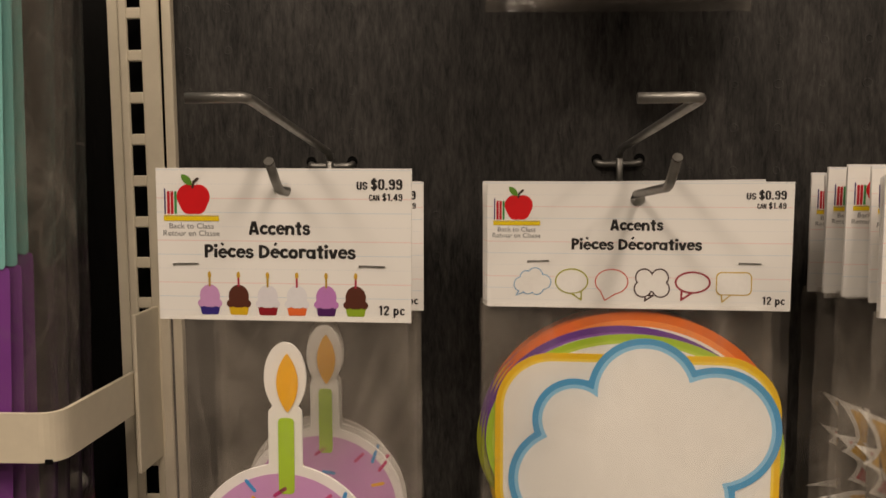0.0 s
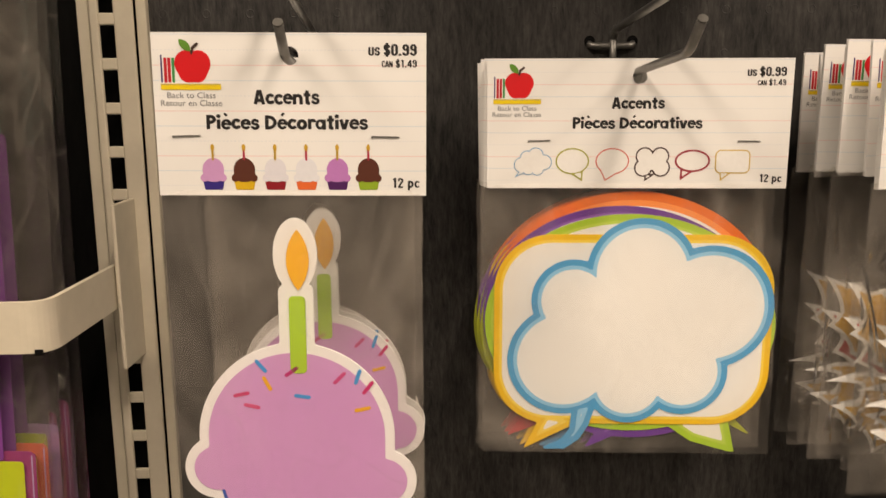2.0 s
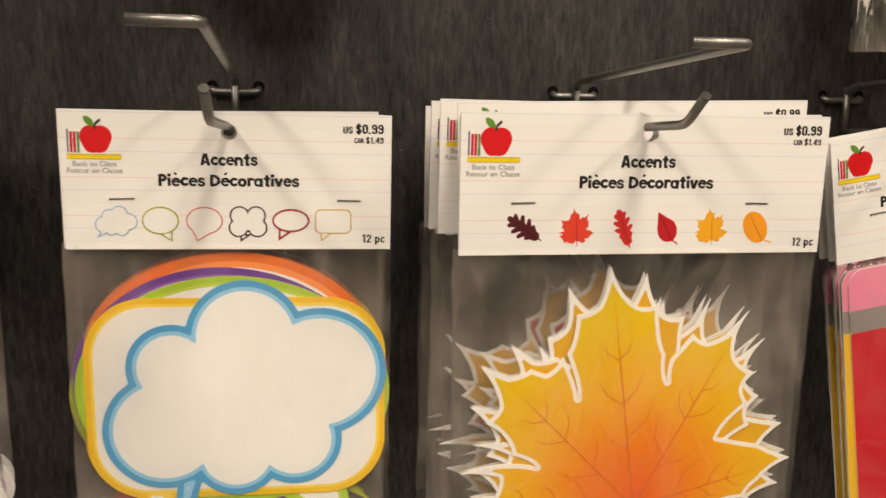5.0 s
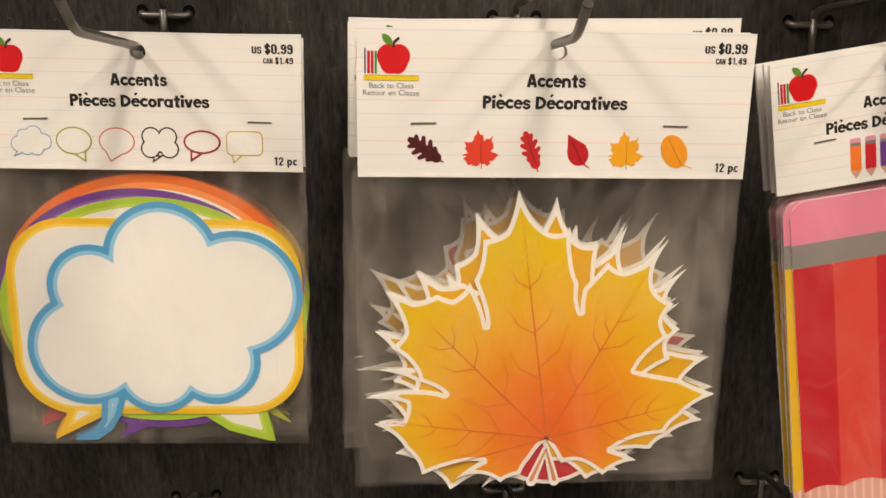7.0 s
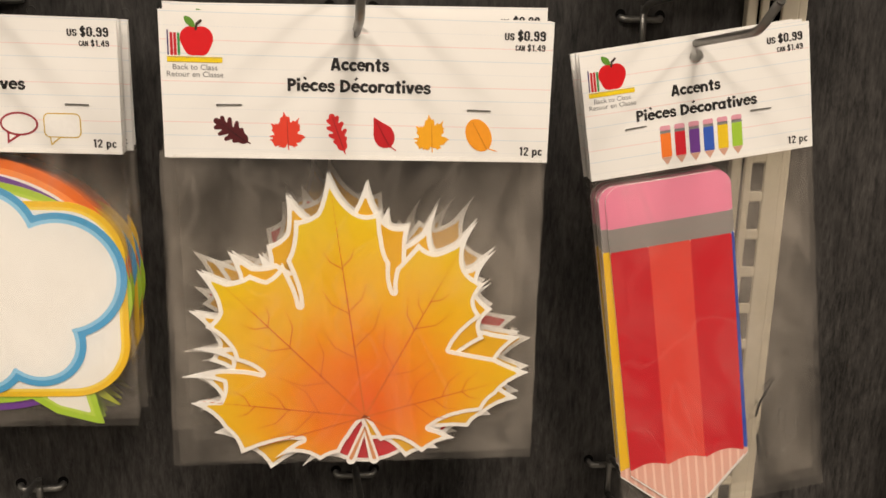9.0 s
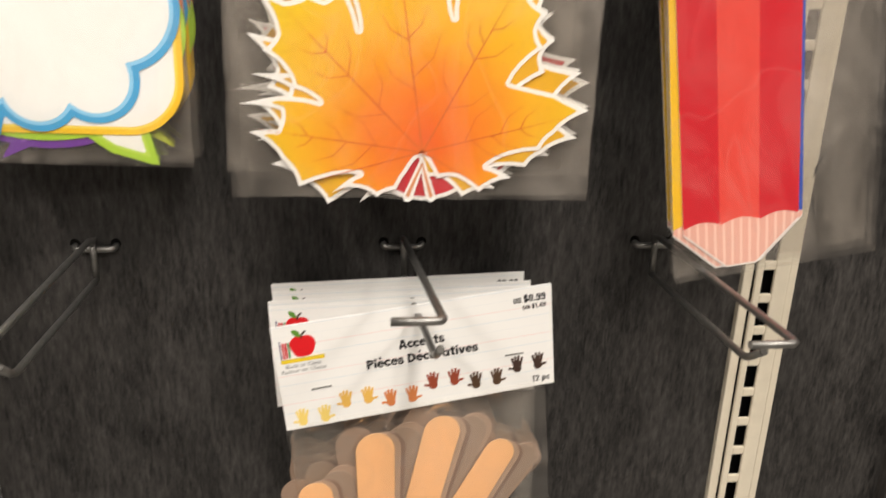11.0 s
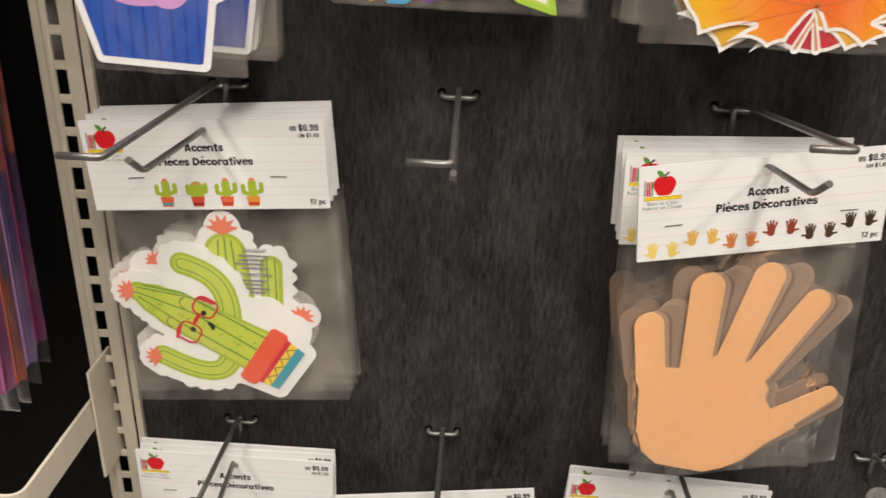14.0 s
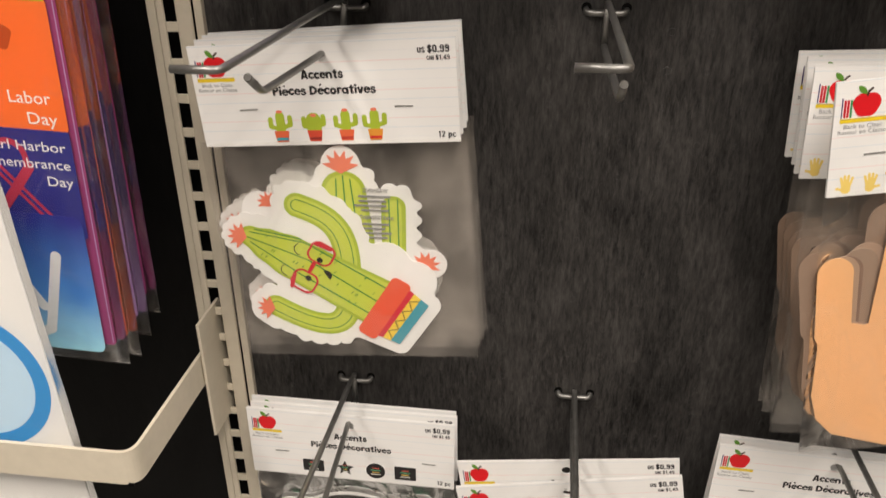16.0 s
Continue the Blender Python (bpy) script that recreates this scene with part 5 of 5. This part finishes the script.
# ---- lowest row ----
def mini_boards(card, z, y):
    star = [((8 if i % 2 == 0 else 3.6) * math.sin(math.pi * i / 5), z + (8 if i % 2 == 0 else 3.6) * math.cos(math.pi * i / 5)) for i in range(10)]
    for k, f in enumerate((box(-33, z, 9, 6), polygon([(x - 6, q) for x, q in star]), circle(20, z, 8), box(45, z, 9, 7))):
        q = Flat().shape(f, (-60, 66, z - 12, z + 12), y, 0.1, BLACK, 0.5)
        for i in range(4):
            q.shape(box((-33, -6, 20, 45)[k], z + 3 - 2.2 * i, 3 + 1.2 * (i % 2) - 1.5 * (k == 1), 0.5), (-60, 66, z - 12, z + 12), y - 0.1, 0.05, ink(hexa(("c05848", "58a078", "c8a848", "c8c8c0")[i])), 0.3)
        q.mesh("printed_board", card)


def board_art(ob):
    b = (-90, 90, -240, -60)
    for k, (f, col) in enumerate(((ellipse(0, -135, 66, 62), "1a1c1a"), (box(6, -140, 68, 60, 8, 6), "202220"))):
        o = Flat().shape(f, b, 0.6 + 0.8 * k, 0.5, WHITE, 1.2).mesh("board_cutout", ob)
        Flat().shape(grow(f, -3), b, 0.45 + 0.8 * k, 0.1, ink(hexa(col)), 1.2).mesh("black_field", o)
        Flat().shape(outline(grow(f, -7), 1.2), b, 0.3 + 0.8 * k, 0.1, ink(hexa("3c8a60")), 0.8).mesh("green_line", o)


blk = packet("blackboard packets", "clear packet of black card cut-outs under a white header", tilted(0.3312, 0.430, 0.8775, -0.5), 172, 9, mini_boards, board_art, (-84, 85, -205, -56), 7, (-22.0, -32.0))
hang(blk, ((0.001, 0.438, 0.001, 0.3), (-0.001, 0.446, 0.0, -0.2)))
copy_thing(blk, tilted(0.5075, 0.402, 0.855, 10.5))["label"] = "clear packet under a tilted white card header"
copy_thing(blk, tilted(0.5065, 0.421, 0.859, 7.2))["label"] = "clear packet under a tilted white card header"
copy_thing(blk, tilted(0.7054, 0.427, 0.8798, -1.8))["label"] = "clear packet under a white card header"
copy_thing(blk, tilted(0.7075, 0.441, 0.8755, -3.2))["label"] = "clear packet under a white card header"


# ---- packets of the row above, with unseen ones added to shade the board ----
def star_art(ob):
    b = (-95, 95, -240, -60)
    for k, col in enumerate(("e8e4dc", "d8a0b0", "e8e4dc")):
        f = union(ellipse(-20 + 22 * k, -136, 50, 60, 12 * k), circle(40 - 30 * k, -184, 12))
        Flat().shape(f, b, 0.6 + 0.9 * k, 0.5, ink(hexa(col)), 1.2).mesh("pale_cutout", ob)


upp = packet("upper packets", "clear packet of pale cut-outs hanging above", tilted(0.508, 0.385, 1.786, 0), 148, 8, lambda c, z, y: None, star_art, (-74, 66, -207, -56), 8)
# the four nearer than y 0.385 are out of view, added to block lamp light
hang(upp, ((0.001, 0.330, 0.008, 0.5), (-0.002, 0.345, 0.008, -0.4), (0.001, 0.358, 0.006, 0.3), (0.0, 0.371, 0.004, -0.6), (0.006, 0.400, 0.002, 1.0), (0.002, 0.415, 0.001, -1.0)))
copy_thing(upp, tilted(0.918, 0.40, 1.733, 0))
copy_thing(upp, tilted(0.922, 0.415, 1.735, 1.0))


# ---- the next bay: calendar strips, a white packet, a plug ----
def calendar_strip(m):
    ob = thing("calendar_packet", "bagged stack of bright holiday calendar strips hanging beside the upright", "packet", "calendar packets", m)
    cards = (("teal_card", 0, -202, "7ab8b4", 0.0), ("purple_card", -201, -357, "7a3a8c", 0.6), ("lime_card", -357, -427, "b4c020", 0.2), ("orange_card", -426, -505, "e8702a", 0.4))
    for name, zt, zb, col, y in cards:
        inset = {"teal_card": 12, "purple_card": 10}.get(name, 0)
        q = Flat().shape(box(-88 - inset, (zt + zb) / 2, 87, (zt - zb) / 2, 2), (-190, 4, zb - 4, zt + 4), y, 0.3, ink(hexa(col)), 1.5).mesh(name, ob)
        if name == "lime_card":
            writing("Patrick's", -10, -403, 46, 7.8, y - 0.15, WHITE, q, 0.004, "R")
            writing("Day", -9, -416, 19, 7.8, y - 0.15, WHITE, q, 0.004, "R")
        if name == "orange_card":
            writing("Labor", -9, -484, 27, 7.8, y - 0.15, WHITE, q, 0.004, "R")
            writing("Day", -7, -497, 19, 7.8, y - 0.15, WHITE, q, 0.004, "R")
            Flat().shape(union(box(-60, -455, 4, 22, 2, 50), box(-42, -444, 16, 7, 3, -25)), (-90, -10, -490, -428), y - 0.12, 0.08, ink(hexa("b04c1c")), 1.0).mesh("printed_hammer", q)
        if name == "purple_card":
            Flat().shape(box(-23, -278, 0.35, 74), (-40, 0, -354, -200), y - 0.12, 0.08, ink(hexa("b8a0c0")), 0.6).mesh("white_rule", q)
    Flat().shape(box(-75, -506, 79.5, 154, 3), (-160, 14, -668, -340), 1.5, 0.4, MARGIN, 2.0).mesh("card_margin", ob)
    Flat().shape(box(2.6, -506, 0.35, 152), (0, 6, -662, -350), 1.35, 0.1, ink(hexa("a88ab4")), 0.35).mesh("pale_line", ob)
    backing = Flat().shape(box(-90, -510, 85, 152, 3), (-180, 8, -668, -350), 1.0, 0.4, ink(hexa("7c4690")), 2.0).mesh("purple_backing", ob)
    navy = Flat().shape(box(-88, -541, 87, 36.5, 2), (-180, 4, -582, -500), 0.0, 0.3, ink(hexa("2a2c7c")), 1.5).mesh("navy_card", ob)
    writing("Pearl Harbor", -5, -515, 58, 6.6, -0.15, WHITE, navy, 0.004, "R")
    writing("Remembrance", -4, -526.5, 62, 6.6, -0.15, WHITE, navy, 0.004, "R")
    writing("Day", -4, -538, 17, 6.6, -0.15, WHITE, navy, 0.004, "R")
    rib = union(capsule(-52, -530, -20, -566, 1.1), capsule(-56, -532, -24, -568, 1.1), capsule(-32, -530, -60, -566, 3.2), both(outline(circle(-44, -524, 13), 4), lambda X, Z: -528 - Z))
    Flat().shape(rib, (-80, -5, -574, -500), -0.12, 0.08, ink(hexa("b03048")), 0.7).mesh("printed_ribbon", navy)
    blue = Flat().shape(box(-89, -614, 86, 52, 6), (-180, 4, -670, -556), -0.5, 0.3, CARD_BLUE_L, 1.2).mesh("blue_card", ob)
    Flat().shape(union(capsule(-26, -592, -40, -650, 3.6), capsule(-66, -592, -42, -632, 3.6), capsule(-40, -650, -52, -656, 3.6)), (-90, -5, -664, -580), -0.65, 0.1, WHITE, 0.8).mesh("letter", blue)
    bag(ob, -178, 13, -674, 5, depth=5.0, seed=11, edge=400.0, calm=0.05)
    return ob


CARD_BLUE_L = fade("calendar_blue_card", ((0.0, hexa("a8dcec")), (1.0, hexa("2a2c86")), (0.45, hexa("4a86cc"))), -0.665, -0.562, "z")
cal = calendar_strip(tilted(0.2130, 0.358, 1.65, -2.4))
for k, (dx, dz, tilt) in enumerate(((0.002, 0.001, -2.2), (0.0, -0.002, -2.5), (0.002, 0.006, -2.2), (0.001, 0.010, -2.6), (0.003, 0.014, -2.3))):
    copy_thing(cal, tilted(0.2125 + dx, 0.363 + 0.0042 * k, 1.65 + dz, tilt, 0.0, 0.4 * (k + 1)))

wp = thing("white_packet", "white card with a blue ring in a clear bag", "packet", "", tilted(0.156, 0.325, 1.14, 2.0))
ob = Flat().shape(box(-75, -150, 74, 150, 2), (-160, 4, -306, 4), 0.4, 0.6, WHITE, 2.0).mesh("card", wp)
Flat().shape(circle(-62, -160, 57), (-150, 4, -226, -90), 0.25, 0.1, ink(hexa("3c92d0")), 1.0).mesh("blue_ring", ob)
Flat().shape(circle(-62, -160, 46), (-150, 4, -226, -90), 0.13, 0.1, ink(hexa("c4dcec")), 1.0).mesh("pale_field", ob)
bag(wp, -154, 6, -306, 3, depth=3.0, seed=12, edge=60.0, calm=0.05)

for x, y, z in ((0.166, WALL - 0.002, 1.298),):
    plug = thing("wall_plug", "round white plastic plug in the black panel", "plug", "", pose(x, y, z))
    bm = bmesh.new()
    bmesh.ops.create_uvsphere(bm, u_segments=16, v_segments=10, radius=0.0058, matrix=Matrix.Diagonal((1, 0.5, 1, 1)))
    for f in bm.faces:
        f.smooth = True
    part("cap", bm, CLEAR_PLASTIC, plug)
    bm = bmesh.new()
    bmesh.ops.create_circle(bm, cap_ends=True, radius=0.0068, segments=16, matrix=pose(0, 0.0012, 0, 90))
    part("rim", bm, CLEAR_PLASTIC, plug)

tag = thing("hook_stopper", "round clear plastic stopper on a wire hook", "hook stopper", "", pose(0.8855, WALL - 0.028, 0.898 - 0.0195))
bm = bmesh.new()
bmesh.ops.create_cone(bm, cap_ends=True, segments=28, radius1=0.0095, radius2=0.0095, depth=0.003, matrix=pose(0, 0, 0, 90))
bmesh.ops.bevel(bm, geom=[e for e in bm.edges if len(e.link_faces) == 2 and e.calc_face_angle() > 1], offset=0.0008, segments=2, affect="EDGES")
part("disc", bm, CLEAR_PLASTIC, tag)
bm = bmesh.new()
bmesh.ops.create_cone(bm, cap_ends=True, segments=16, radius1=0.0042, radius2=0.0036, depth=0.012, matrix=pose(0, -0.006, 0, 90))
part("collar", bm, CLEAR_PLASTIC, tag)
